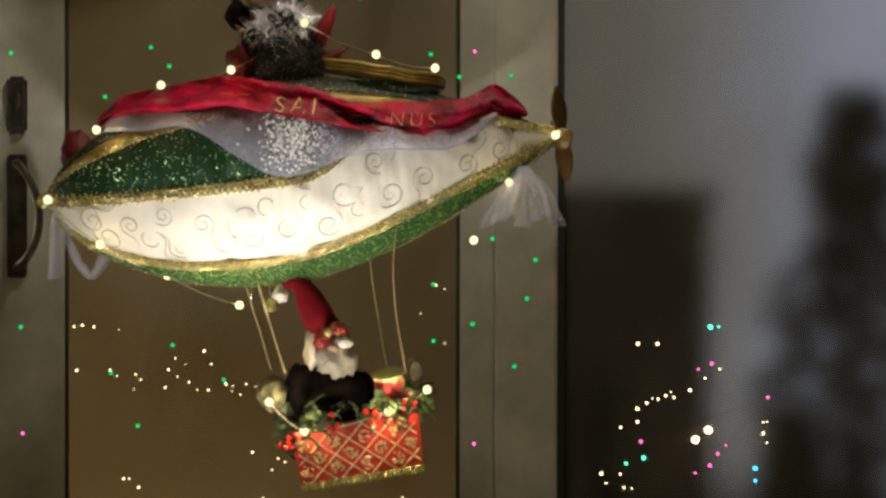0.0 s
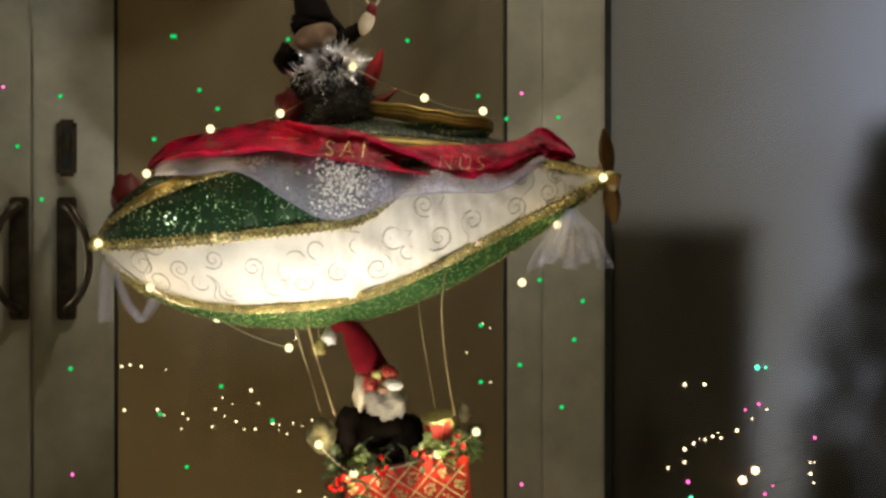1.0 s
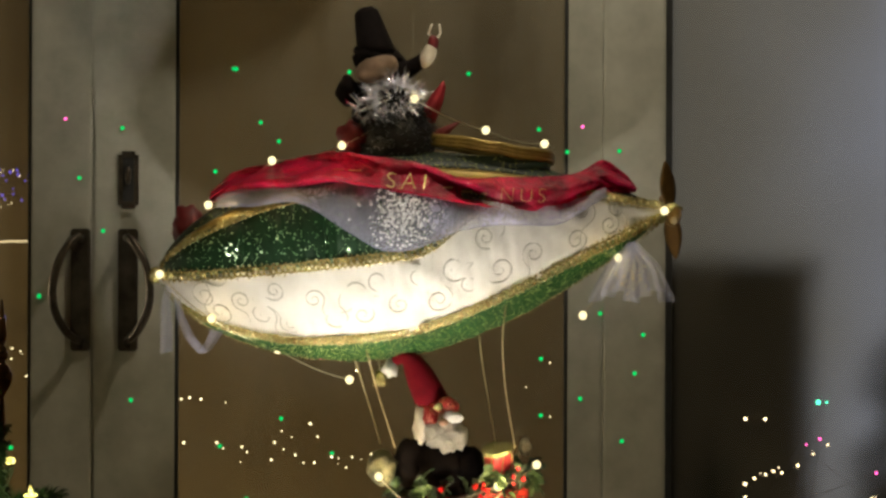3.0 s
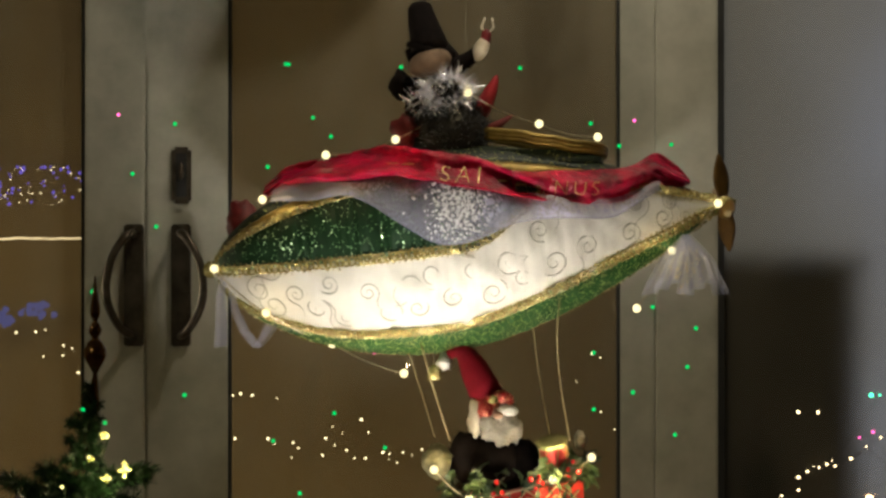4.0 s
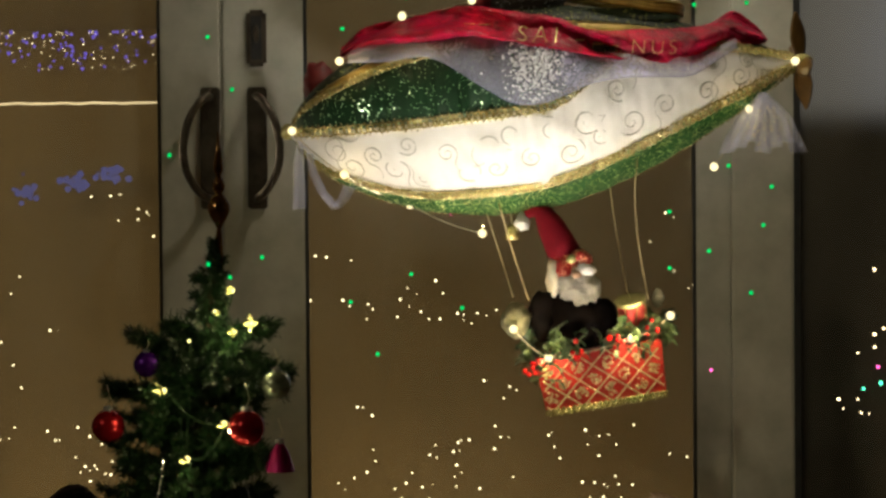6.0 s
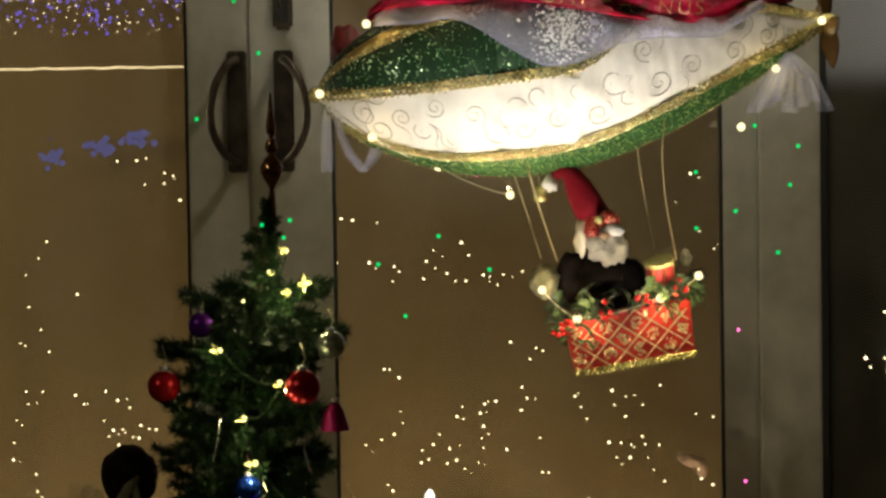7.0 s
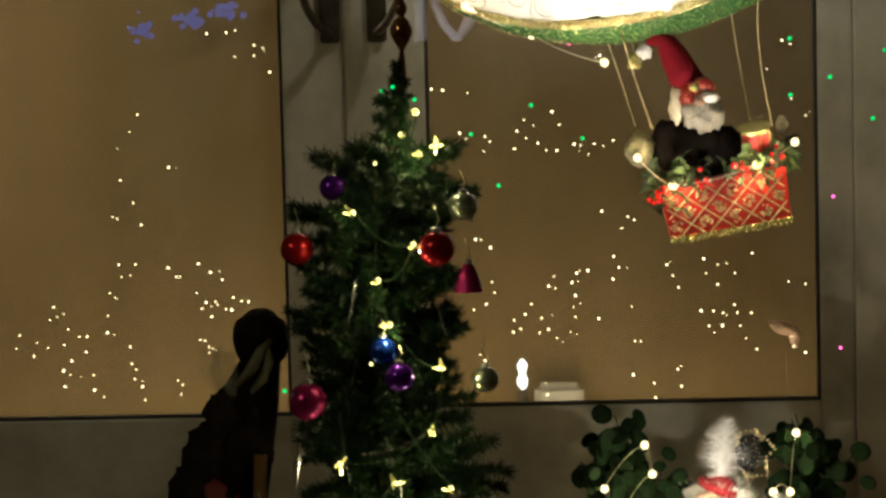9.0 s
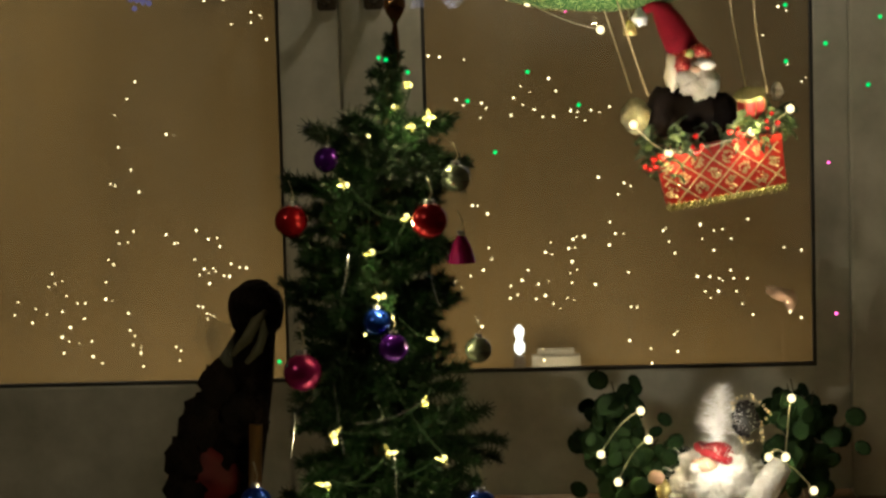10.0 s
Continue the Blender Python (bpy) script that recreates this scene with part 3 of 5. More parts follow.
_p = part("pane", box(bmesh.new(), (0.0, 0.02, 0.1), (0.93, 0.026, 2.1)), M["misted"], _win, "misted glass pane")
_p.visible_shadow = False
part("sill", box(bmesh.new(), (0.0, -0.01, 0.0), (0.93, 0.055, 0.1), 0.003), M["paint"], _win)
_bm = box(bmesh.new(), (-0.93, -0.03, 0.0), (-0.884, 0.06, 2.1), 0.003)
box(_bm, (-0.884, -0.03, 2.074), (0.897, 0.06, 2.1))
thing("trim_frame", _bm, M["paint"], "white painted door frame", "door frame", kind="structure")

# unseen cloth added over the doors, its outline cut to cast their shade
_lamp = Vector((0.85, -0.50, 2.44))
_bm = bmesh.new()
_edge = [_lamp.lerp(Vector((x, 0, z)), 0.80) for x, z in ((-0.12, 1.62), (-0.066, 1.492), (-0.036, 1.423), (-0.001, 1.389), (0.029, 1.349), (0.143, 1.375), (0.30, 1.440), (0.40, 1.495), (0.46, 1.62))]
_top = _edge[0].z
sheet(_bm, [[Vector((p.x, p.y, min(p.z, _top))) for p in _edge], [Vector((p.x, p.y, _top + 0.03)) for p in _edge]], 0.004)
_caster = holder("pennant", "unseen dark cloth added above the doors to shade them", "pennant", at=_edge[4])
for _v in _bm.verts:
    _v.co -= _edge[4]
part("cloth", _bm, M["dark_red"], _caster)
for _p in (_edge[0], _edge[-1]):
    part("cord", tube(bmesh.new(), [Vector((_p.x, _p.y, _top + 0.03)) - _edge[4], Vector((_p.x, _p.y, 2.5)) - _edge[4]], 0.001, 5), M["cord"], _caster)

# outside the glass
# Added backdrop that gives the door panes their brown.
_bm = box(bmesh.new(), (-1.6, 0.60, -0.1), (0.96, 0.64, 2.6))
box(_bm, (0.95, 0.07, -0.1), (0.96, 0.60, 2.6))
thing("backdrop_screen", _bm, M["screen"], "brown linen backdrop added behind the glazed doors", "screen", kind="structure")
thing("backdrop_sky", box(bmesh.new(), (-1.0, 7.0, -3.0), (9.0, 7.02, 6.0)), M["sky"], "dim grey-blue dusk sky", "sky", kind="structure")
thing("ground", box(bmesh.new(), (-60, 0.7, -0.3), (60, 200, -0.2)), M["soil"], "dark night ground outside", "ground", kind="structure")

# ---- the airship ----
NOSE, STERN = Vector((0.135, -0.24, 1.027)), Vector((0.988, -0.24, 1.138))
AXIS = (STERN - NOSE).normalized()
MID, HALF = (NOSE + STERN) / 2, (STERN - NOSE).length / 2
LIFT = Vector((-AXIS.z, 0, AXIS.x))
FRONT = Vector((0, -1, 0))
GIRTH = [(-1, 0.006), (-0.93, 0.052), (-0.81, 0.097), (-0.53, 0.155), (-0.16, 0.181), (0.08, 0.172), (0.4, 0.133), (0.754, 0.064), (0.92, 0.024), (1, 0.006)]


def hull(u, phi, out=0.0):
    """A point of the hull at u along the axis (-1 nose, 1 stern) and phi degrees above the side that faces the room."""
    r = glide(GIRTH, u) + out
    a = radians(phi)
    flat = 1 - 0.17 * max(0.0, math.sin(a)) ** 3
    return MID + AXIS * (u * HALF) + r * (flat * math.sin(a) * LIFT + 0.85 * math.cos(a) * FRONT)


def hull_front(x, z):
    """How far forward the hull stands at a place of the side view."""
    d = Vector((x, MID.y, z)) - MID
    u, v = d.dot(AXIS) / HALF, d.dot(LIFT)
    r = glide(GIRTH, max(-1, min(1, u)))
    return MID.y - 0.85 * math.sqrt(max(0.0, r * r - v * v))


airship = holder("airship_ornament", "hanging fabric airship ornament with gold braid and fairy lights", "ornament", at=MID)


def ease(a, b, x):
    s = max(0.0, min(1.0, (x - a) / (b - a)))
    return s * s * (3 - 2 * s)


def seam_mid(u):
    """The seam between white and green: it climbs towards the stern."""
    return -6 + 38 * ease(-0.02, 0.5, u)


def seam_low(u):
    return glide([(-1, -60), (-0.8, -59), (-0.3, -53), (0.1, -49), (0.5, -40), (0.85, -34), (1, -34)], u)


def gore(name, lo, hi, mat, label, pucker=0.002, ruche=0.002):
    rows = []
    for i in range(193):
        u = -1 + 2 * i / 192
        row = []
        below, above = lo(u) if callable(lo) else lo, hi(u) if callable(hi) else hi
        for j in range(13):
            s = j / 12
            phi = below + (above - below) * s
            puff = 0.006 * math.sin(math.pi * s) * math.sqrt(max(0, 1 - u * u))
            fold = pucker * noise.noise(Vector((u * 14, phi * 0.09 + u * 6, 3.0))) + ruche * noise.noise(Vector((u * 62, phi * 0.03, 9.0)))
            row.append(hull(u, phi, puff + fold * (1 - u * u)) - MID)
        rows.append(row)
    return part(name, sheet(bmesh.new(), rows, 0.002), mat, airship, label, True)


gore("green_gore", seam_mid, 35, M["green_velvet"], "ruched dark green velvet panel with sequins", 0.005, 0.012)
gore("white_gore", seam_low, seam_mid, M["white_cloth"], "white brocade panel with scrolls", 0.010, 0.002)
gore("bottom_gore", -112, seam_low, M["green_band"], "green glitter band")
gore("gold_gore", 35, 47, M["gold_cloth"], "gold satin panel")
gore("top_gore", 47, 118, M["dark_green"], "dark green top panel")
gore("back_gore", 118, 248, M["green_velvet"], "dark green velvet back")


_ring = [Vector((0.0047 * math.cos(2 * math.pi * k / 10), 0, 0.0047 * math.sin(2 * math.pi * k / 10))) for k in range(11)]


def braid(phi, wide, u0=-0.985, u1=0.985):
    """Gold braid along a seam: a chain of small uneven loops between two beaded edges."""
    bm = bmesh.new()
    rng = random.Random(int(wide * 1e5) + int(100 * u0))
    n = int((u1 - u0) * HALF / 0.0098)
    for k in range(n):
        u = u0 + (u1 - u0) * (k + 0.5) / n
        base = phi(u) if callable(phi) else phi
        deg = math.degrees(wide / max(0.03, glide(GIRTH, u)))
        size = wide / 0.0047 * 0.75 * rng.uniform(0.85, 1.1)
        here, ahead, up = hull(u, base, 0.0065), (hull(u + 0.004, base) - hull(u - 0.004, base)).normalized(), (hull(u, base + 3) - hull(u, base - 3)).normalized()
        lean = ahead.cross(up) * rng.uniform(-0.5, 0.5)
        tube(bm, [here + (ahead + lean) * (q.x * size) + up * (q.z * size) - MID for q in _ring], 0.0021, 5, ends=False)
        for side in (-1, 1):
            pebble(bm, hull(u + 0.4 * side / n, base + side * deg * rng.uniform(0.75, 1.1), 0.0075) - MID, rng.uniform(0.0014, 0.0028))
        if rng.random() < 0.5:
            pebble(bm, here + Vector((0, -0.003, 0)) - MID, rng.uniform(0.0018, 0.003))
    for f in bm.faces:
        f.material_index = 1 if len(f.verts) == 3 and rng.random() < 0.3 else 0
    part("braid", bm, [M["gold"], M["gold_glitter"]], airship, "looped gold braid")


braid(33, 0.0070, -0.985, -0.30)
braid(35, 0.0050, 0.78, 0.985)
braid(seam_mid, 0.0098)
braid(seam_low, 0.0112)
braid(-84, 0.0034)


def scrolls():
    """Curling stems embroidered on the white panel."""
    rng = random.Random(7)
    bm = bmesh.new()
    for i in range(26):
        u = -0.84 + 1.74 * (i + rng.random()) / 26
        low, high = seam_low(u) + 9, seam_mid(u) - 8
        phi = low + (high - low) * (0.25 if i % 2 else 0.75) + rng.uniform(-4, 4)
        girth = max(0.03, glide(GIRTH, u))
        size, spin, turn = rng.uniform(0.017, 0.027) * min(1.0, girth / 0.09), rng.choice((-1, 1)), rng.uniform(0, 6.28)
        pts = []
        for k in range(44):
            s = k / 43
            if s < 0.7:
                w = s / 0.7
                r, a = size * (0.10 + 0.9 * w), turn + spin * 10.5 * w
                du, dv = r * math.cos(a), r * math.sin(a)
                end, aim = (du, dv), a + spin * 1.5
            else:
                w = (s - 0.7) / 0.3
                du = end[0] + size * 1.5 * w * math.cos(aim - spin * 0.9 * w)
                dv = end[1] + size * 1.5 * w * math.sin(aim - spin * 0.9 * w)
            p = max(seam_low(u) + 5, min(seam_mid(u) - 4, phi + math.degrees(dv / girth)))
            pts.append(hull(u + du / HALF, p, 0.0072) - MID)
        tube(bm, pts, [0.0005 + 0.0008 * math.sin(math.pi * k / 43) for k in range(44)], 4)
    tagged(part("scrollwork", bm, M["scroll"], airship, "beige scroll embroidery", True), kind="stuff")


scrolls()

# velvet sash with gold lettering
SASH_TOP = [(0.223, 1.166), (0.26, 1.198), (0.324, 1.210), (0.388, 1.224), (0.434, 1.230), (0.489, 1.223), (0.545, 1.216), (0.591, 1.205), (0.637, 1.188), (0.72, 1.190), (0.784, 1.192), (0.839, 1.201), (0.876, 1.222), (0.913, 1.202), (0.935, 1.178)]
SASH_LOW = [(0.223, 1.147), (0.26, 1.161), (0.324, 1.169), (0.389, 1.173), (0.434, 1.179), (0.48, 1.175), (0.526, 1.167), (0.6, 1.154), (0.674, 1.143), (0.747, 1.135), (0.803, 1.137), (0.849, 1.153), (0.885, 1.168), (0.935, 1.168)]


def sash_at(x, s, out=0.0):
    z = glide(SASH_LOW, x) * (1 - s) + glide(SASH_TOP, x) * s
    crease = 0.021 * math.sin(s * 6.5 + 9 * x + 1.2 * noise.noise(Vector((x * 9, 0, 4)))) + 0.011 * noise.noise(Vector((x * 18, s * 1.8, 2))) + 0.007 * noise.noise(Vector((x * 44, s * 3.5, 5))) + 0.001 * noise.noise(Vector((x * 90, s * 8, 7)))
    crease = min(crease, 0.012)
    crease *= 1 - 0.6 * (ease(0.49, 0.51, x) - ease(0.61, 0.64, x) + ease(0.68, 0.70, x) - ease(0.785, 0.81, x))
    return Vector((x, hull_front(x, min(z, 1.235)) - 0.019 - out + crease, z + 0.002 * noise.noise(Vector((x * 40, s, 1)))))


_rows = [[sash_at(0.223 + 0.711 * i / 200, j / 20) - MID for i in range(201)] for j in range(21)]
sash = part("sash", sheet(bmesh.new(), _rows, 0.003), M["red_velvet"], airship, "crumpled red velvet sash with gold lettering", True)


def letters(text, x, z, size, slant):
    data = bpy.data.curves.new("lettering", "FONT")
    data.body, data.size, data.extrude, data.shear = text, size, 0.0004, 0.08
    data.space_character, data.offset = 1.35, -0.0009
    ob = new("lettering", data)
    bpy.context.view_layer.update()
    me = bpy.data.meshes.new_from_object(ob.evaluated_get(bpy.context.evaluated_depsgraph_get()))
    bpy.data.objects.remove(ob)
    me.materials.append(M["letter"])
    turn = pose(0, 0, 0, 90, slant, 0)
    for v in me.vertices:
        p = turn @ v.co
        q = Vector((x + p.x, 0, z + p.z))
        lo, hi = glide(SASH_LOW, q.x), glide(SASH_TOP, q.x)
        v.co = sash_at(q.x, (q.z - lo) / (hi - lo), 0.005) + Vector((0, p.y, 0)) - MID
    ob = new("lettering", me)
    ob.parent = sash
    return tagged(ob, "thin gold lettering")


letters("SAI", 0.514, 1.170, 0.040, 4)
letters("NUS", 0.700, 1.150, 0.034, 2)
for _x, _w in ((0.43, 0.018), (0.455, 0.02), (0.61, 0.016), (0.638, 0.02), (0.672, 0.014)):
    _z = glide(SASH_LOW, _x) * 0.6 + glide(SASH_TOP, _x) * 0.4
    _y = sash_at(_x, 0.4, 0.0035).y
    part("lettering", box(bmesh.new(), Vector((_x, _y - 0.001, _z)) - MID, Vector((_x + _w, _y, _z + 0.0018)) - MID), M["letter"], sash)

# silver net under the sash
NET_LOW = [(0.233, 1.140), (0.306, 1.141), (0.361, 1.148), (0.398, 1.136), (0.435, 1.112), (0.472, 1.089), (0.509, 1.070), (0.555, 1.069), (0.6, 1.085), (0.637, 1.101), (0.692, 1.110), (0.748, 1.111), (0.803, 1.114), (0.858, 1.146), (0.881, 1.160)]
_rows = []
for _j in range(9):
    _row = []
    for _i in range(81):
        _x, _s = 0.236 + 0.645 * _i / 80, _j / 8
        _z = glide(NET_LOW, _x) * (1 - _s) + (glide(SASH_LOW, _x) + 0.008) * _s
        _row.append(Vector((_x, hull_front(_x, _z) - 0.012 - 0.006 * math.sin(math.pi * _s) - 0.003 * math.sin(_x * 70 + _s * 3), _z)) - MID)
    _rows.append(_row)
part("tulle", sheet(bmesh.new(), _rows), M["tulle"], airship, "sheer silver tulle with sequins", True)
_rows = [[Vector((x, hull_front(x, glide(NET_LOW, x)) - 0.016, glide(NET_LOW, x) + dz)) - MID for x in (0.236 + 0.645 * i / 80 for i in range(81))] for dz in (-0.001, 0.001)]
part("tulle_hem", sheet(bmesh.new(), _rows, 0.001), M["bow"], airship, "bright hem thread")

_bm = bmesh.new()
_rng = random.Random(17)
for _k in range(620):
    _x, _z = _rng.gauss(0.545, 0.022), _rng.gauss(1.128, 0.028)
    if glide(NET_LOW, _x) + 0.004 < _z < glide(SASH_LOW, _x):
        pebble(_bm, Vector((_x, hull_front(_x, _z) - 0.020 - 0.004 * _rng.random(), _z)) - MID, _rng.uniform(0.0009, 0.0028))
tagged(part("sequin", _bm, M["sequin"], airship, "bright silver sequins"), kind="stuff")

# gold rimmed seat on top
_bm = bmesh.new()
_pts = [Vector((0.688 + 0.105 * math.cos(a), -0.25 + 0.06 * math.sin(a), 1.240 - 0.016 * math.cos(a))) - MID for a in (2 * math.pi * k / 40 for k in range(41))]
for _p in (0.0, 0.006, 0.012):
    tube(_bm, [p + Vector((0.0015 * noise.noise(p * 60), 0, _p - 0.006 + 0.004 * noise.noise(p * 40))) for p in _pts], 0.0055, 6)
part("cockpit_rim", _bm, M["gold_cloth"], airship, "gold rim of the cockpit", True)
part("cockpit_wall", lathe(bmesh.new(), [(0.09, -0.04), (0.112, 0.0), (0.10, -0.004), (0.05, -0.03)], Vector((0.688, -0.25, 1.226)) - MID, 24, m=Matrix.Diagonal((1, 0.52, 1, 1))), M["dark_green"], airship, smooth=True)
part("nose_scarf", ball(bmesh.new(), Vector((0.185, -0.22, 1.105)) - MID, (0.03, 0.03, 0.036), lumps=0.4), M["dark_red"], airship, "dark red cloth", True)
part("nose_ring", lathe(bmesh.new(), [(0.004, -0.014), (0.011, -0.008), (0.013, 0.0), (0.009, 0.009), (0.003, 0.014)], NOSE - AXIS * 0.004 - MID, 12), M["gold"], airship, smooth=True)

# propeller at the stern
_prop = part("propeller", lathe(bmesh.new(), [(0.003, -0.02), (0.011, -0.01), (0.013, 0.0), (0.010, 0.012), (0.003, 0.022)], STERN + AXIS * 0.004 - MID, 14, m=pose(0, 0, 0, 0, 82.6, 0)), M["gold"], airship, "gold propeller hub", True)
for _a in (95, 275, 200, 20):
    _bm = bmesh.new()
    _rows = []
    for _i in range(13):
        _s = _i / 12
        _w = 0.017 * math.sin(math.pi * min(1, _s * 0.85 + 0.15)) + 0.002
        _rows.append([Vector((w * 0.7, w * 0.5, 0.008 + 0.074 * _s)) for w in (-_w, -_w / 2, 0, _w / 2, _w)])
    sheet(_bm, _rows, 0.003)
    bmesh.ops.transform(_bm, matrix=Matrix.Translation(STERN + AXIS * 0.006 - MID) @ pose(0, 0, 0, _a - 90, -7, 0), verts=_bm.verts)
    part("blade", _bm, M["blade"], _prop, "varnished wooden blade", True)


def ribbon(name, pts, wide, label, seed, twist=0.6):
    """A soft hanging ribbon through points, with wavy width."""
    rows = []
    fine = [Vector(pts[n]).lerp(Vector(pts[n + 1]), s / 6) for n in range(len(pts) - 1) for s in range(6)] + [Vector(pts[-1])]
    for n, p in enumerate(fine):
        s = n / (len(fine) - 1)
        a = twist * math.sin(4 * s + seed)
        w = wide * (0.55 + 0.6 * s)
        rows.append([p + Vector((math.cos(a) * k * w, math.sin(a) * k * w + 0.004 * math.sin(k * 9 + seed), 0.002 * k * math.sin(seed * 3 + s * 5))) - MID for k in (-1, -0.5, 0, 0.5, 1)])
    part(name, sheet(bmesh.new(), rows), M["bow"], airship, label, True)


ribbon("ribbon", [(0.156, -0.27, 1.012), (0.152, -0.28, 0.98), (0.153, -0.28, 0.945), (0.152, -0.27, 0.898)], 0.0105, "white sheer ribbon tail", 1, 0.3)
ribbon("ribbon", [(0.166, -0.27, 1.008), (0.176, -0.285, 0.96), (0.192, -0.285, 0.925), (0.213, -0.27, 0.897), (0.226, -0.27, 0.915), (0.236, -0.27, 0.935)], 0.0095, "white sheer ribbon tail", 2, 0.3)
for _k in range(7):
    _x = 0.874 + 0.017 * _k
    ribbon("ribbon", [(0.925, -0.275, 1.085), (0.7 * _x + 0.28, -0.285 - 0.006 * (_k % 3), 1.045), (_x, -0.285 - 0.005 * (_k % 2), 1.01), (_x + 0.003 * (_k - 3), -0.275, 0.985 + 0.009 * (_k % 3))], 0.013, "white tulle bow tail", _k + 3, 0.5)
_bm = bmesh.new()
for _k in range(60):
    pebble(_bm, Vector((_rng.gauss(0.925, 0.018), -0.302 - 0.004 * _rng.random(), _rng.gauss(1.03, 0.018))) - MID, _rng.uniform(0.0008, 0.0018))
tagged(part("sequin", _bm, M["gold_glitter"], airship, "tiny pale gold sequins"), kind="stuff")

# cords of the basket
for _pts in ([(0.485, -0.32, 0.905), (0.505, -0.32, 0.832), (0.533, -0.33, 0.745)], [(0.462, -0.22, 0.895), (0.471, -0.23, 0.867), (0.492, -0.23, 0.800), (0.508, -0.23, 0.745)], [(0.716, -0.31, 0.99), (0.708, -0.32, 0.923), (0.714, -0.32, 0.839), (0.730, -0.33, 0.745)], [(0.671, -0.22, 0.95), (0.676, -0.23, 0.90), (0.684, -0.23, 0.846), (0.702, -0.23, 0.745)]):
    _fine = [Vector(_pts[n]).lerp(Vector(_pts[n + 1]), k / 5) for n in range(len(_pts) - 1) for k in range(5)] + [Vector(_pts[-1])]
    for _ in range(3):
        _fine = [_fine[0]] + [(_fine[n - 1] + 2 * _fine[n] + _fine[n + 1]) / 4 for n in range(1, len(_fine) - 1)] + [_fine[-1]]
    part("cord", tube(bmesh.new(), [p - MID for p in _fine], 0.0015, 5), M["cord"], airship, "twisted gold cord", True)
part("hang_line", tube(bmesh.new(), [Vector((0.56, -0.24, 1.26)) - MID, Vector((0.56, -0.24, 2.5)) - MID], 0.0002, 4), M["wire"], airship, "thin hanging line")

# basket
TILT = pose(0, 0, 0, 0, -9.3, 0)
BASE = Vector((0.6605, -0.285, 0.574))
BW, BH, BD = 0.100, 0.092, 0.06


def in_basket(x, y, z):
    return BASE + TILT.to_3x3() @ Vector((x, y, z)) - MID


_bm = bmesh.new()
box(_bm, (-BW, -BD, 0), (BW, BD, BH), 0.004)
for _v in _bm.verts:
    _v.co.x *= 1 + 0.06 * _v.co.z / BH
bmesh.ops.transform(_bm, matrix=Matrix.Translation(BASE - MID) @ TILT, verts=_bm.verts)
basket = part("basket", _bm, M["red_wrap"], airship, "red gift-wrapped basket with gold lattice")


def lattice():
    """Gold diagonal strips on the basket's front, cut at its edges."""
    step, y = 0.050, -BD - 0.0025
    for way in (1, -1):
        for n in range(-4, 5):
            c = n * step + 0.012
            ends = []
            for z in (0.003, BH - 0.002):
                ends.append((c + way * (z - BH / 2) * 1.15, z))
            (xa, za), (xb, zb) = ends
            lim = BW - 0.002

            def cut(x0, z0, x1, z1):
                if abs(x0) > lim:
                    s = (math.copysign(lim, x0) - x0) / (x1 - x0)
                    return x0 + s * (x1 - x0), z0 + s * (z1 - z0)
                return x0, z0

            if min(abs(xa), abs(xb)) > lim:
                continue
            (xa, za), (xb, zb) = cut(xa, za, xb, zb), cut(xb, zb, xa, za)
            part("lattice_strip", tube(bmesh.new(), [in_basket(xa, y, za), in_basket((xa + xb) / 2, y, (za + zb) / 2), in_basket(xb, y, zb)], 0.0015, 5), M["gold_glitter"], basket)
    rng = random.Random(3)
    for n in range(-4, 5):
        for z, off in ((BH * 0.5 - 0.0217 + 0.0217, 0.5), (BH * 0.5 - 0.0217 * 1, 0.0), (BH * 0.5 + 0.0217, 0.0)):
            x = (n + off) * step + 0.012
            if abs(x) > BW - 0.012:
                continue
            bm = bmesh.new()
            for k in range(26):
                a, r = rng.uniform(0, 6.28), 0.0105 * math.sqrt(rng.random())
                pebble(bm, in_basket(x + r * math.cos(a), y, z + r * math.sin(a)), 0.0024)
            part("glitter_flower", bm, M["gold_glitter"], basket, "gold glitter flower")


lattice()
_bm = bmesh.new()
_rng = random.Random(5)
for _k in range(70):
    _x = -BW + 2 * BW * _k / 69
    ball(_bm, in_basket(_x, -BD - 0.003 + 0.002 * _rng.random(), 0.001 + 0.004 * math.sin(_k * 2.1)), (0.004, 0.004, 0.0045), n=6)
tagged(part("basket_fringe", _bm, M["gold"], basket, "gold bead fringe", True))

# lights of the airship
BULB = bulb_mesh(M["bulb"], 0.0072)
STRAND = [(0.141, 1.028), (0.229, 0.955), (0.337, 0.903), (0.457, 0.855), (0.507, 0.700), (0.564, 0.652), (0.701, 0.684), (0.764, 0.720), (0.845, 0.962), (0.904, 1.058), (0.980, 1.137), (0.780, 1.248), (0.682, 1.270), (0.563, 1.320), (0.443, 1.242), (0.326, 1.218), (0.222, 1.143)]
lights = holder("fairy_lights", "warm fairy lights on thin wire round the airship", "string lights", at=MID)
_spots = [Vector((x, hull_front(x, z) - 0.024 if 0.9 < z < 1.3 else -0.30, z)) for x, z in STRAND]
for _s in (4, 5, 6, 7):
    _spots[_s].y = -0.365
for _p in _spots:
    share("bulb", BULB, lights, Matrix.Translation(_p - MID))
for _a, _b in list(zip(_spots, _spots[1:])):
    if (_a - _b).length < 0.17:
        part("wire", tube(bmesh.new(), [p - MID for p in sag(_a + Vector((0, 0.004, 0)), _b + Vector((0, 0.004, 0)), 0.006, 6)], 0.0011, 4), M["wire"], lights, "thin silver wire")
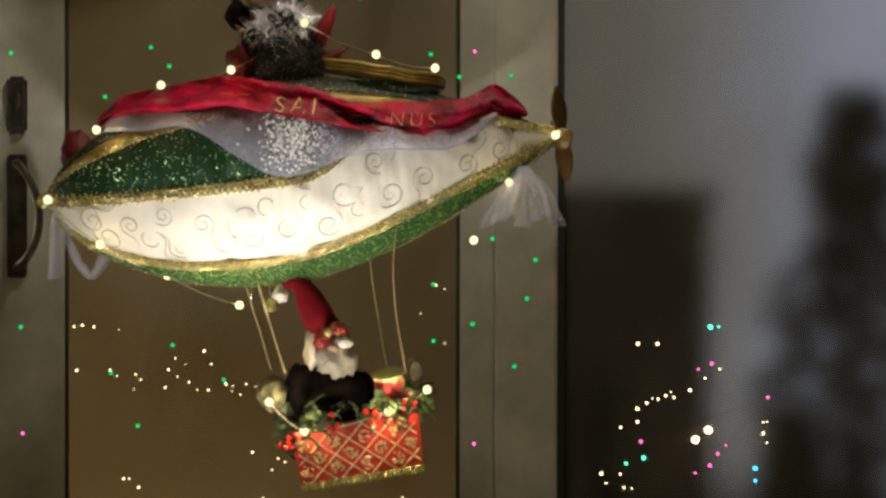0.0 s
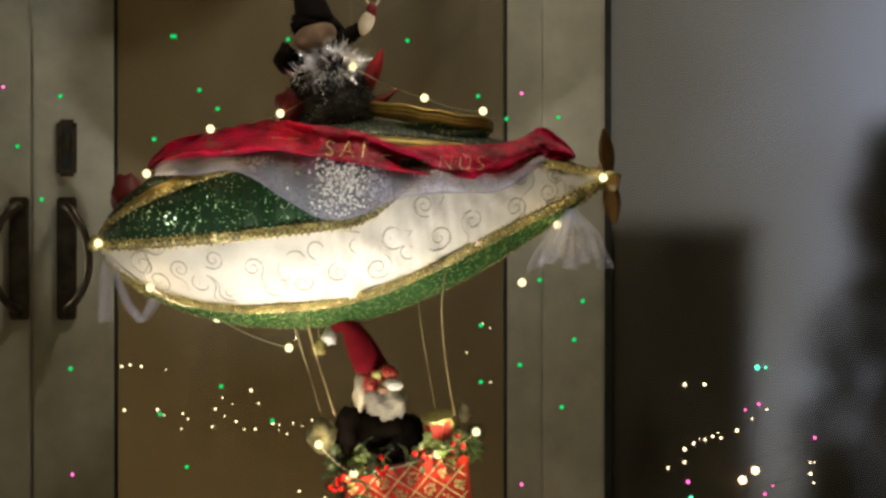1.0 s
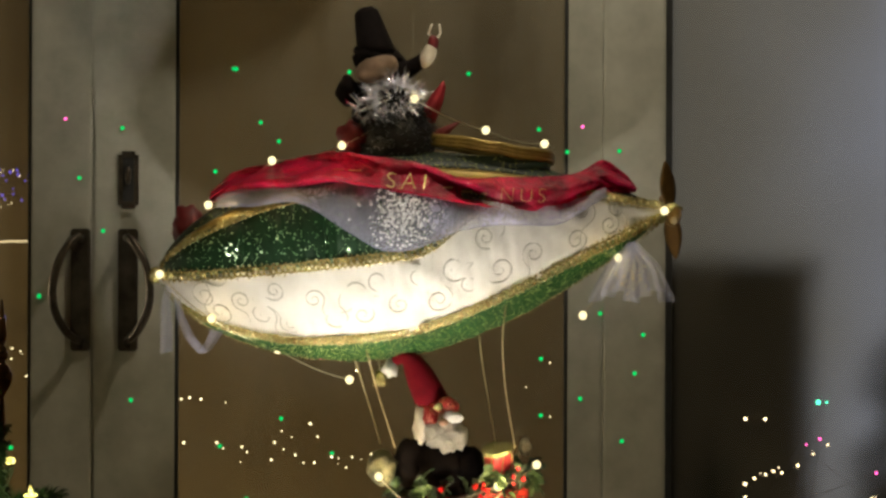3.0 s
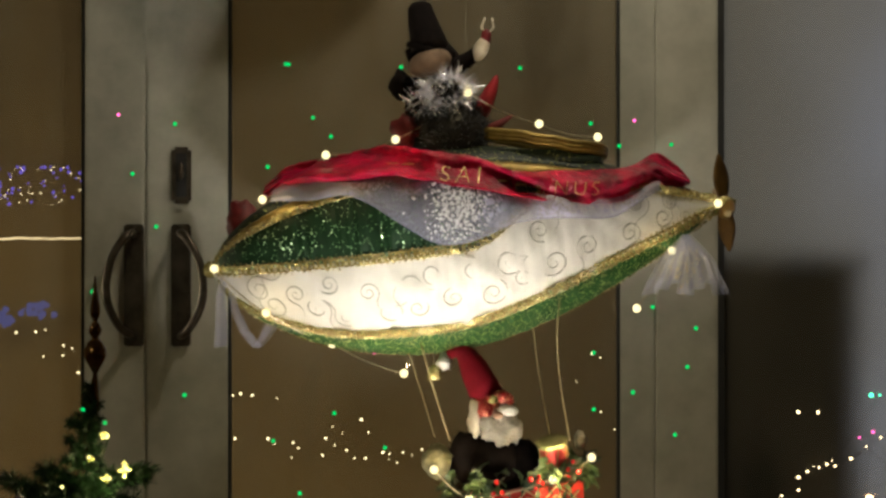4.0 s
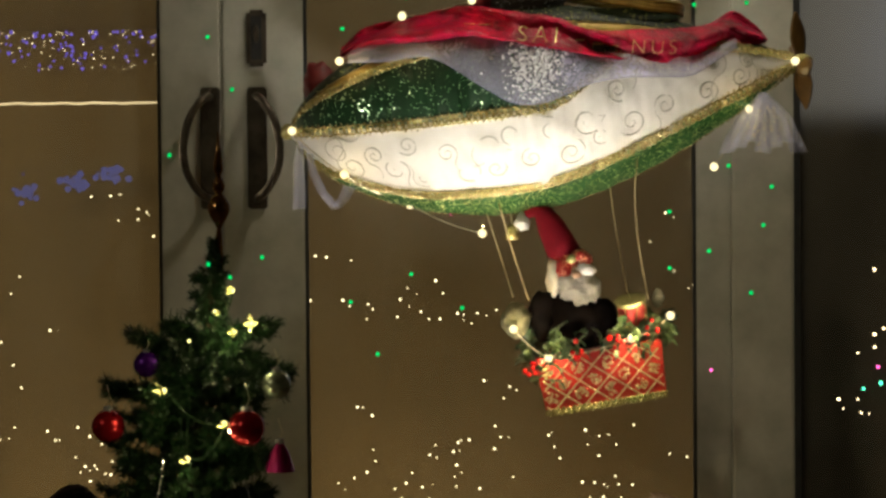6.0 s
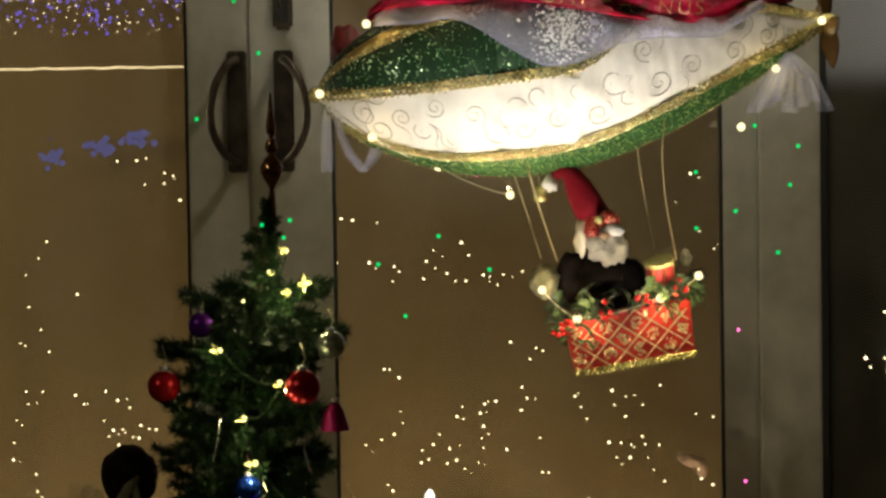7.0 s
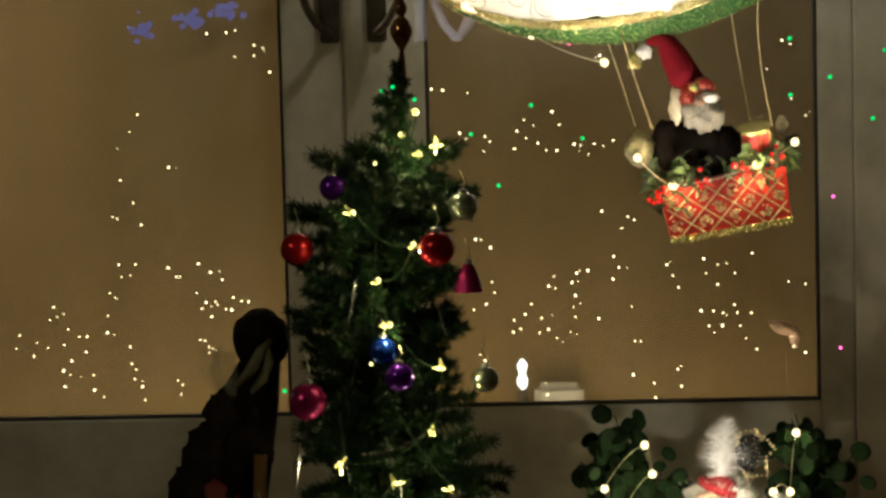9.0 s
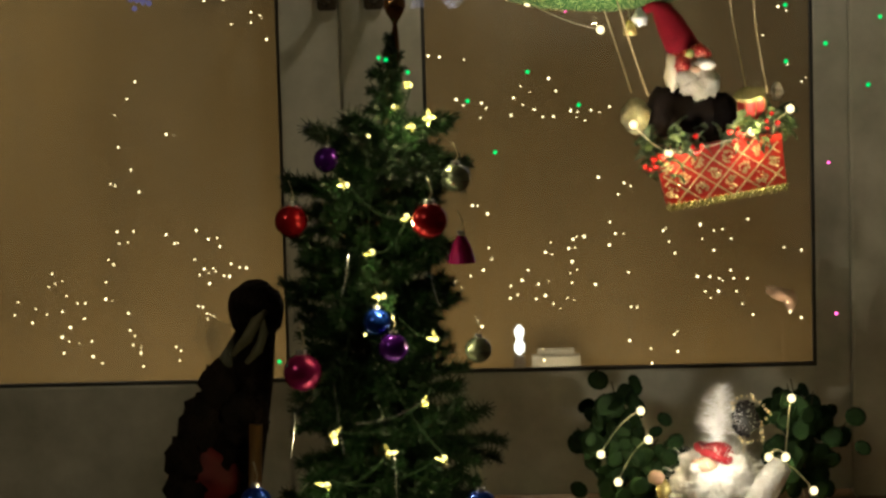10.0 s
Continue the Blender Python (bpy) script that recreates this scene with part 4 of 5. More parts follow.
for _x, _y, _z, _w in ((0.457, -0.33, 0.846, 0.10), (0.564, -0.388, 0.652, 0.30), (0.701, -0.388, 0.684, 0.30), (0.764, -0.388, 0.718, 0.22), (0.507, -0.388, 0.697, 0.22), (0.229, -0.36, 0.945, 0.06), (0.904, -0.33, 1.048, 0.06), (0.563, -0.36, 1.331, 0.05), (0.443, -0.41, 1.238, 0.08), (0.326, -0.41, 1.205, 0.07), (0.690, -0.41, 1.262, 0.09), (0.780, -0.40, 1.240, 0.06), (0.222, -0.33, 1.152, 0.05)):
    lamp("fairy_glow", "POINT", Matrix.Translation((_x, _y, _z)), _w, (1.0, 0.76, 0.38), 0.004)

# ---- dolls, holly and drum in the basket ----
_bm = bmesh.new()
ball(_bm, (0.608, -0.285, 0.708), (0.070, 0.05, 0.050), slot=0, lumps=0.25)
ball(_bm, (0.560, -0.30, 0.716), (0.030, 0.03, 0.042), slot=0, lumps=0.2)
ball(_bm, (0.655, -0.30, 0.708), (0.028, 0.03, 0.038), slot=0, lumps=0.2)
ball(_bm, (0.604, -0.292, 0.790), (0.031, 0.032, 0.036), slot=1)
ball(_bm, (0.576, -0.300, 0.782), (0.013, 0.024, 0.034), slot=5, lumps=0.4)
ball(_bm, (0.622, -0.318, 0.764), (0.029, 0.022, 0.027), slot=7, lumps=0.55, n=22)
ball(_bm, (0.606, -0.318, 0.772), (0.022, 0.018, 0.024), slot=7, lumps=0.55, n=18)
ball(_bm, (0.628, -0.330, 0.795), (0.017, 0.010, 0.009), m=pose(0, 0, 0, 0, 12, 0), slot=2, lumps=0.3)
ball(_bm, (0.612, -0.336, 0.787), (0.009, 0.008, 0.006), slot=1)
ball(_bm, (0.592, -0.318, 0.795), (0.014, 0.014, 0.018), slot=3, lumps=0.2)
ball(_bm, (0.622, -0.318, 0.815), (0.019, 0.014, 0.012), m=pose(0, 0, 0, 0, 28, 0), slot=3, lumps=0.2)
ball(_bm, (0.600, -0.296, 0.808), (0.029, 0.028, 0.020), slot=3, lumps=0.15)
ball(_bm, (0.604, -0.330, 0.812), (0.008, 0.006, 0.007), slot=6, lumps=0.5)
tube(_bm, [(0.596, -0.29, 0.815), (0.585, -0.29, 0.838), (0.573, -0.285, 0.862), (0.560, -0.28, 0.884), (0.545, -0.277, 0.893), (0.530, -0.275, 0.884)], [0.029, 0.027, 0.024, 0.018, 0.012, 0.007], 14, slot=4)
ball(_bm, (0.524, -0.275, 0.872), 0.013, slot=2, lumps=0.6)
santa = thing("doll", _bm, [M["black_cloth"], M["skin"], M["beard"], M["red_glitter"], M["red_hat"], M["cream"], M["gold"], M["wool_shaded"]], "bearded doll with red pointed hat and dark coat in the basket", "doll", smooth=True)


def holly_leaf():
    bm = bmesh.new()
    n, rows = 9, []
    for k in range(n + 1):
        s = k / n
        w = 0.0085 * math.sin(math.pi * min(1, s * 0.92 + 0.05)) * (1.25 if k % 3 == 1 else 0.8)
        bend = 0.006 * math.sin(s * 3)
        rows.append([Vector((-w, 0.032 * s, bend + 0.003)), Vector((0, 0.032 * s, bend)), Vector((w, 0.032 * s, bend + 0.003))])
    return mesh_of("leaf", sheet(bm, rows), M["holly"], False)


HOLLY = holly_leaf()
BERRY = mesh_of("berry", ball(bmesh.new(), (0, 0, 0), 0.006, n=8), M["berry"], True)
garland = holder("holly_garland", "green holly garland with red berries round the basket rim", "garland", at=BASE)
_rng = random.Random(11)
for _k in range(190):
    _a = _rng.uniform(0, 2 * math.pi)
    if math.sin(_a) > 0.3 and _rng.random() < 0.5:
        _a = -_a
    _x, _y = (BW + 0.012) * math.copysign(abs(math.cos(_a)) ** 0.6, math.cos(_a)), (BD + 0.012) * math.copysign(abs(math.sin(_a)) ** 0.6, math.sin(_a))
    _z = BH + _rng.uniform(-0.008, 0.03) - (0.035 * _rng.random() if _x < -0.08 else 0)
    _m = Matrix.Translation(TILT.to_3x3() @ Vector((_x, _y, _z))) @ pose(0, 0, 0, _rng.uniform(-70, 70), _rng.uniform(-60, 60), _rng.uniform(0, 360))
    share("leaf", HOLLY, garland, _m @ Matrix.Scale(_rng.uniform(0.65, 1.25), 4))
for _k in range(26):
    _c = [(-0.112, 0.075), (-0.09, 0.1), (0.09, 0.115), (0.03, 0.105), (-0.03, 0.10)][_k % 5]
    share("berry", BERRY, garland, Matrix.Translation(TILT.to_3x3() @ Vector((_c[0] + _rng.uniform(-0.014, 0.014), -BD - 0.024 + _rng.uniform(-0.006, 0.006), _c[1] + _rng.uniform(-0.014, 0.014)))) @ Matrix.Scale(_rng.uniform(0.6, 1.0), 4))

_drum = holder("toy_drum", "small red toy drum with gold rims beside the doll", "toy drum", at=(0.706, -0.325, 0.708))
_t = pose(0, 0, 0, 20, -10, 0)
part("shell", lathe(bmesh.new(), [(0.024, 0), (0.024, 0.038)], (0, 0, 0), 20, m=_t), M["red_cloth"], _drum, smooth=False)
for _h in (0.0, 0.038):
    part("rim", lathe(bmesh.new(), [(0.022, _h - 0.003), (0.0262, _h - 0.003), (0.0262, _h + 0.003), (0.022, _h + 0.003)], (0, 0, 0), 20, m=_t), M["gold"], _drum)
for _k in range(8):
    _a, _b = 2 * math.pi * _k / 8, 2 * math.pi * (_k + 0.5) / 8
    part("lacing", tube(bmesh.new(), [_t.to_3x3() @ Vector((0.025 * math.cos(_a), 0.025 * math.sin(_a), 0)), _t.to_3x3() @ Vector((0.025 * math.cos(_b), 0.025 * math.sin(_b), 0.038))], 0.0009, 4), M["gold"], _drum)
part("skin", lathe(bmesh.new(), [(0.0225, 0.0385), (0.002, 0.040)], (0, 0, 0), 20, m=_t), M["gold_cloth"], _drum)
_bm = ball(bmesh.new(), (0.512, -0.33, 0.712), (0.024, 0.024, 0.027), n=18, lumps=0.3)
thing("pompom", _bm, M["pom"], "olive cream wool ball beside the basket", "ornament", smooth=True)
thing("pompom", ball(bmesh.new(), (0.748, -0.30, 0.745), (0.010, 0.010, 0.016), lumps=0.4), M["wool_shaded"], "small white wool tuft in the basket", "ornament", smooth=True)
_o = holder("gold_bell", "small gold ornament hanging under the airship", "ornament", at=(0.507, -0.27, 0.855))
part("bell", lathe(bmesh.new(), [(0.003, 0.014), (0.008, 0.01), (0.011, 0.0), (0.014, -0.012), (0.012, -0.012)], sides=14), M["gold"], _o, smooth=True)
part("loop", tube(bmesh.new(), [(0, 0, 0.014), (-0.004, 0.02, 0.05)], 0.001, 5), M["wire"], _o)

# witch doll on top
_bm = bmesh.new()
ball(_bm, (0.500, -0.262, 1.372), (0.038, 0.030, 0.023), m=pose(0, 0, 0, 0, -18, 0), slot=0)
ball(_bm, (0.49, -0.272, 1.37), (0.008, 0.01, 0.008), slot=0)
tube(_bm, [(0.50, -0.24, 1.392), (0.497, -0.24, 1.41), (0.488, -0.24, 1.44), (0.482, -0.24, 1.468), (0.48, -0.24, 1.476)], [0.036, 0.031, 0.026, 0.021, 0.012], 12, slot=1)
lathe(_bm, [(0.03, 0.0), (0.043, -0.004), (0.042, 0.003), (0.03, 0.012)], (0.502, -0.236, 1.399), 18, slot=1, m=pose(0, 0, 0, 12, 10, 0))
ball(_bm, (0.452, -0.25, 1.335), (0.02, 0.02, 0.024), slot=1, lumps=0.4)
ball(_bm, (0.535, -0.235, 1.372), (0.016, 0.02, 0.022), slot=1, lumps=0.5)
ball(_bm, (0.472, -0.235, 1.39), (0.014, 0.016, 0.014), slot=1, lumps=0.5)
tube(_bm, [(0.50, -0.24, 1.34), (0.54, -0.245, 1.362), (0.572, -0.25, 1.385), (0.592, -0.25, 1.402)], [0.024, 0.018, 0.012, 0.008], 8, slot=1)
ball(_bm, (0.585, -0.255, 1.395), (0.013, 0.012, 0.022), m=pose(0, 0, 0, 0, 25, 0), slot=2)
ball(_bm, (0.594, -0.255, 1.416), (0.009, 0.009, 0.014), slot=3)
for _s in (-1, 1):
    tube(_bm, [(0.596, -0.255, 1.42), (0.596 + _s * 0.010, -0.255, 1.432), (0.598 + _s * 0.006, -0.255, 1.448)], 0.0022, 6, slot=2)
ball(_bm, (0.505, -0.24, 1.30), (0.05, 0.045, 0.06), slot=1, lumps=0.3)
thing("doll", _bm, [M["skin_dim"], M["black_cloth"], M["cream"], M["dark_red"]], "dark witch doll with pointed hat riding on the airship", "doll", smooth=True)


def tuft(bm, at, radii, count, length, wide, rng, up=-0.2):
    """Many thin strands that stand out from a rounded core."""
    for _ in range(count):
        d = Vector((rng.gauss(0, 1), rng.gauss(0, 1), rng.gauss(0, 1))).normalized()
        if d.z < up:
            d.z = -d.z
        p = Vector(at) + Vector((d.x * radii[0], d.y * radii[1], d.z * radii[2]))
        q = p + (d + Vector((rng.uniform(-0.5, 0.5), rng.uniform(-0.5, 0.5), rng.uniform(-0.5, 0.5)))) * length * rng.uniform(0.5, 1.2)
        side = (q - p).cross(Vector((rng.uniform(-1, 1), rng.uniform(-1, 1), rng.uniform(-1, 1))))
        side = side.normalized() * wide if side.length > 1e-6 else Vector((wide, 0, 0))
        bm.faces.new([bm.verts.new(v) for v in (p - side, p + side, q + side * 0.3, q - side * 0.3)])
    return bm


_rng = random.Random(21)
_skirt = holder("tinsel_skirt", "black glittery tinsel mound under the witch doll", "ornament", at=(0.53, -0.26, 1.25))
part("core", ball(bmesh.new(), (0, 0, 0.0), (0.066, 0.055, 0.066), n=20, lumps=0.2), M["black_fur"], _skirt, smooth=True)
part("tinsel", tuft(bmesh.new(), (0, 0, 0), (0.064, 0.054, 0.064), 1500, 0.016, 0.0009, _rng), M["black_fur"], _skirt)
part("silver_tinsel", tuft(bmesh.new(), (0, 0, 0), (0.064, 0.054, 0.064), 60, 0.014, 0.0006, _rng), M["silver"], _skirt, "scattered silver strands")
_t = holder("tinsel_bow", "bright silver tinsel bow with spiky strands", "ornament", at=(0.53, -0.295, 1.322))
part("tinsel", tuft(bmesh.new(), (0, 0, 0), (0.034, 0.022, 0.022), 520, 0.022, 0.0013, _rng, -0.9), M["silver"], _t)
part("tinsel", tuft(bmesh.new(), (-0.04, 0.0, -0.022), (0.024, 0.02, 0.014), 160, 0.016, 0.0012, _rng, -0.9), M["silver"], _t)
_bm = tube(bmesh.new(), [(0.585, -0.26, 1.285), (0.592, -0.262, 1.305), (0.602, -0.264, 1.325), (0.609, -0.264, 1.342), (0.611, -0.264, 1.352)], [0.012, 0.014, 0.011, 0.006, 0.0015], 10)
thing("red_horn", _bm, M["red_cloth"], "red felt horn beside the tinsel", "ornament", smooth=True)
_bm = tube(bmesh.new(), [(0.59, -0.26, 1.255), (0.61, -0.27, 1.265), (0.636, -0.275, 1.283)], [0.012, 0.009, 0.002], 8)
thing("shoe", _bm, M["dark_red"], "dark pointed doll shoe on the airship", "shoe", smooth=True)
thing("red_cloth", ball(bmesh.new(), (0.462, -0.27, 1.255), (0.026, 0.03, 0.03), lumps=0.5), M["dark_red"], "dark red bunched cloth under the doll", "cloth", smooth=True)

# ---- the fir tree on a small table ----
TREE = Vector((0.276, -3.01, 0.46))
_tab = holder("side_table", "small round wooden side table under the tree", "table", at=(TREE.x, TREE.y, 0))
part("tabletop", lathe(bmesh.new(), [(0.15, 0.385), (0.158, 0.39), (0.158, 0.402), (0.15, 0.408)], sides=28), M["brown_wood"], _tab)
for _k in range(3):
    _a = 2 * math.pi * _k / 3 + 0.4
    part("leg", tube(bmesh.new(), [(0.05 * math.cos(_a), 0.05 * math.sin(_a), 0.386), (0.12 * math.cos(_a), 0.12 * math.sin(_a), 0.0)], [0.014, 0.009], 10), M["brown_wood"], _tab)

tree = holder("christmas_tree", "small dark green artificial fir tree with baubles and lights", "tree", at=TREE)
TIP = 0.474
part("pot", lathe(bmesh.new(), [(0.03, -0.052), (0.045, -0.05), (0.052, -0.01), (0.046, -0.008), (0.02, -0.012)], sides=20), M["brown_wood"], tree)
part("trunk", tube(bmesh.new(), [(-0.020 * math.sin(math.pi * k / 14) ** 0.7, 0, TIP * k / 14 - 0.012 * (1 - k / 14)) for k in range(15)], [0.008 - 0.006 * k / 14 for k in range(15)], 8), M["bark"], tree, smooth=True)
SPREAD = [(0.02, 0.082), (0.107, 0.080), (0.183, 0.074), (0.222, 0.070), (0.262, 0.067), (0.301, 0.065), (0.34, 0.062), (0.379, 0.055), (0.396, 0.044), (0.408, 0.028), (0.420, 0.015), (0.442, 0.008), (0.474, 0.005)]


def stem(h):
    """The trunk at a height above its foot: it bows a little to one side."""
    return Vector((-0.020 * math.sin(math.pi * min(1.0, max(0.0, h / TIP))) ** 0.7, 0, h))


def branch(start, out, r, rise, rng, thick):
    """A brush-like twig: a bent wire with needles all round it, fuller near its end."""
    verts, faces = [], []
    n = max(5, int(r / 0.0026))
    side0 = out.cross(Vector((0, 0, 1)))
    wave, sweep = rng.uniform(-0.010, 0.010), rng.uniform(-0.012, 0.012)
    for i in range(n + 1):
        s = i / n
        p = start + out * (r * s) + side0 * (sweep * s * s) + Vector((0, 0, r * rise * s + wave * math.sin(3 * s)))
        if i < n:
            base = len(verts)
            q = start + out * (r * (s + 1 / n)) + side0 * (sweep * (s + 1 / n) ** 2) + Vector((0, 0, r * rise * (s + 1 / n) + wave * math.sin(3 * (s + 1 / n))))
            verts.extend([p + side0 * 0.0006, p - side0 * 0.0006, q - side0 * 0.0006, q + side0 * 0.0006])
            faces.append((base, base + 1, base + 2, base + 3))
        for _ in range(28 if s > 0.25 else 10):
            d = (out * rng.uniform(0.25, 1.1) + Vector((rng.gauss(0, 0.62), rng.gauss(0, 0.62), rng.gauss(0, 0.62)))).normalized()
            q = p + d * rng.uniform(0.55, 1.1) * thick
            w = (q - p).cross(Vector((rng.uniform(-1, 1), rng.uniform(-1, 1), rng.uniform(-1, 1)))).normalized() * 0.0006
            base = len(verts)
            verts.extend([p - w, p + w, q + w * 0.35, q - w * 0.35])
            faces.append((base, base + 1, base + 2, base + 3))
    me = bpy.data.meshes.new("branch")
    me.from_pydata([v[:] for v in verts], [], faces)
    me.materials.append(M["needle"])
    ob = new("branch", me)
    ob.parent = tree


def crown():
    """Whorls of single branches of uneven length, with a few that stand out at the top."""
    rng = random.Random(4)
    h, turn = 0.025, 0.0
    while h < 0.43:
        reach = glide(SPREAD, h) * (1.07 if h < 0.39 else 1.0)
        count = max(6, int(7 + 75 * reach))
        for k in range(count):
            a = turn + 2 * math.pi * (k + rng.uniform(-0.3, 0.3)) / count
            clump = noise.noise(Vector((math.cos(a) * 1.6, math.sin(a) * 1.6, h * 22)))
            r = reach * min(1.0, 0.80 + 0.55 * clump) * rng.uniform(0.82, 1.06)
            branch(stem(h), Vector((math.cos(a), math.sin(a), 0)), max(0.012, r), rng.uniform(-0.3, 0.5), rng, 0.0095 if reach > 0.03 else 0.0065)
        h += 0.0115 if h < 0.38 else 0.009
        turn += 0.9
    for k in range(26):
        z = 0.425 + 0.045 * k / 25
        a = k * 2.4
        branch(stem(z), Vector((math.cos(a), math.sin(a), 0)), 0.010 - 0.006 * k / 25, 1.2, rng, 0.006)
    for z, a, r, rise in ((0.405, 0.12, 0.047, 0.30), (0.398, 3.25, 0.050, 0.42), (0.412, 3.5, 0.026, 0.5), (0.385, 0.3, 0.060, 0.1), (0.372, 3.1, 0.070, 0.12), (0.39, 4.5, 0.05, 0.3)):
        for _ in range(3):
            branch(stem(z + rng.uniform(-0.004, 0.004)), Vector((math.cos(a + rng.uniform(-0.12, 0.12)), math.sin(a + rng.uniform(-0.12, 0.12)), 0)), r * rng.uniform(0.85, 1.05), rise, rng, 0.010)


crown()
_f = holder("tree_finial", "copper glass finial on the tree tip", "ornament", at=TREE + Vector((0, 0, TIP)))
part("spire", lathe(bmesh.new(), [(0.0022, -0.012), (0.0028, 0.0), (0.0022, 0.012), (0.0016, 0.017), (0.003, 0.020), (0.0056, 0.024), (0.0078, 0.029), (0.0078, 0.033), (0.0052, 0.038), (0.0022, 0.041), (0.0040, 0.044), (0.0046, 0.047), (0.0030, 0.051), (0.0016, 0.053), (0.0034, 0.057), (0.0036, 0.061), (0.0022, 0.070), (0.0005, 0.084)], sides=18), M["copper"], _f, smooth=True)


def bauble(x, z, r, mat, label, depth=0.065, bell=False):
    """A hanging ball with its cap and hook; x and z are in the room, depth is how far before the trunk it hangs."""
    at = Vector((x, TREE.y - depth, z))
    ob = holder("bauble", label, "bauble", "baubles on the tree", at=at)
    shape = [(0.001, -r), (r * 0.95, -r * 0.9), (r * 0.8, -r * 0.3), (r * 0.62, r * 0.3), (r * 0.35, r * 0.8), (0.002, r)] if bell else [(r * math.sin(math.pi * k / 14) + 0.0003, -r * math.cos(math.pi * k / 14)) for k in range(15)]
    part("ball", lathe(bmesh.new(), shape, sides=22), M[mat], ob, smooth=not bell)
    part("cap", lathe(bmesh.new(), [(r * 0.3, r * 0.92), (r * 0.3, r * 1.2), (r * 0.1, r * 1.24)], sides=12), M["silver"], ob)
    part("hook", tube(bmesh.new(), [(0, 0, r * 1.2), (0.002, 0.0, r * 1.6), (0.0, 0.004, r * 2.1), (-0.002, 0.012, r * 2.4)], 0.0005, 4), M["wire"], ob)


bauble(0.300, 0.820, 0.0120, "ball_red", "shiny red glass bauble on the fir tree", 0.074)
bauble(0.202, 0.818, 0.0112, "ball_red", "red bauble at the tree's edge", 0.035)
bauble(0.320, 0.797, 0.0105, "ball_magenta", "magenta bell-shaped bauble on the tree", 0.048, True)
bauble(0.210, 0.718, 0.0128, "ball_magenta", "magenta glass bauble on the fir tree", 0.075)
bauble(0.317, 0.845, 0.0098, "ball_silver", "pale silver-green bauble on the tree", 0.035)
bauble(0.262, 0.751, 0.0094, "ball_blue", "shiny blue glass bauble on the tree", 0.072)
bauble(0.273, 0.734, 0.0098, "ball_purple", "deep purple glass bauble on the tree", 0.078)
bauble(0.330, 0.624, 0.0105, "ball_blue", "blue bauble low on the tree", 0.080)
bauble(0.330, 0.728, 0.0090, "ball_silver", "silver-green bauble among the needles", 0.055)
bauble(0.226, 0.858, 0.0090, "ball_purple", "dark purple bauble high on the tree", 0.012)
bauble(0.175, 0.629, 0.0105, "ball_blue", "dark blue bauble low on the tree", 0.075)

STAR = bulb_mesh(M["tree_bulb"], 0.0021)
# Small blades round a bulb model its star-shaped flare of light.
FLARE = mesh_of("bulb_flare", sheet(bmesh.new(), [[Vector((-0.0008, 0, 0.001)), Vector((0.0008, 0, 0.001))], [Vector((-0.0017, 0.0006, 0.004)), Vector((0.0017, 0.0006, 0.004))], [Vector((-0.0003, 0.0022, 0.0085)), Vector((0.0003, 0.0022, 0.0085))]], 0.0003), M["flare"], False)
_tl = holder("tree_lights", "warm string lights with modelled star flares on the tree", "string lights", at=TREE)
_pos = [(0.286, 0.909), (0.275, 0.894), (0.299, 0.886), (0.287, 0.880), (0.243, 0.844), (0.284, 0.822), (0.260, 0.799), (0.267, 0.769), (0.301, 0.737), (0.293, 0.695), (0.231, 0.675), (0.257, 0.875), (0.254, 0.743), (0.305, 0.655), (0.225, 0.640), (0.268, 0.662)]
_rng = random.Random(9)
_last = None
_bm = bmesh.new()
_shine = []
for _n, (_x, _z) in enumerate(_pos):
    _h = _z - TREE.z
    _half = max(0.014, glide(SPREAD, _h) * 1.04)
    _dx = _x - TREE.x - stem(_h).x
    _y = -math.sqrt(max(0.0001, _half**2 - min(_dx * _dx, _half**2 * 0.9)))
    _p = Vector((_x - TREE.x, _y - 0.008, _h))
    share("bulb", STAR, _tl, Matrix.Translation(_p) @ Matrix.Scale(0.6 if _n in (11, 12) else 1.0, 4))
    if _n not in (11, 12):
        for _k in range(4):
            share("bulb_flare", FLARE, _tl, Matrix.Translation(_p) @ pose(0, 0, 0, _rng.uniform(40, 140), 90 * _k + _rng.uniform(-25, 25), _rng.uniform(-30, 30)))
        _shine.append(_p)
    if _last:
        tube(_bm, sag(_last + Vector((0, 0.014, 0)), _p + Vector((0, 0.012, 0)), 0.01, 6), 0.0006, 4)
    _last = _p
part("wire", _bm, M["leaf_dark"], _tl, "thin green wire")
for _p in _shine:
    lamp("tree_glow", "POINT", Matrix.Translation(TREE + _p + Vector((0.0, -0.007, -0.005))), 0.017, (1.0, 0.88, 0.42), 0.002)

# thin silver strands hung on the branches
for _x, _z, _dx, _dz in ((0.232, 0.712, 0.006, -0.05), (0.246, 0.683, 0.045, 0.014), (0.272, 0.66, 0.001, -0.03), (0.205, 0.69, -0.004, -0.03), (0.30, 0.785, 0.006, -0.022), (0.245, 0.80, -0.006, -0.03)):
    _y = TREE.y - 0.082
    _bm = tube(bmesh.new(), sag((_x, _y, _z), (_x + _dx, _y - 0.002, _z + _dz), 0.004, 8), 0.00036, 4)
    thing("tinsel_strand", _bm, M["silver"], "thin silver tinsel strand hung on the fir tree", "tinsel", "tinsel strands")

# robed doll behind the tree
_bm = bmesh.new()
ball(_bm, (0.167, -2.97, 0.747), (0.0205, 0.020, 0.022), slot=0, lumps=0.10, n=20)
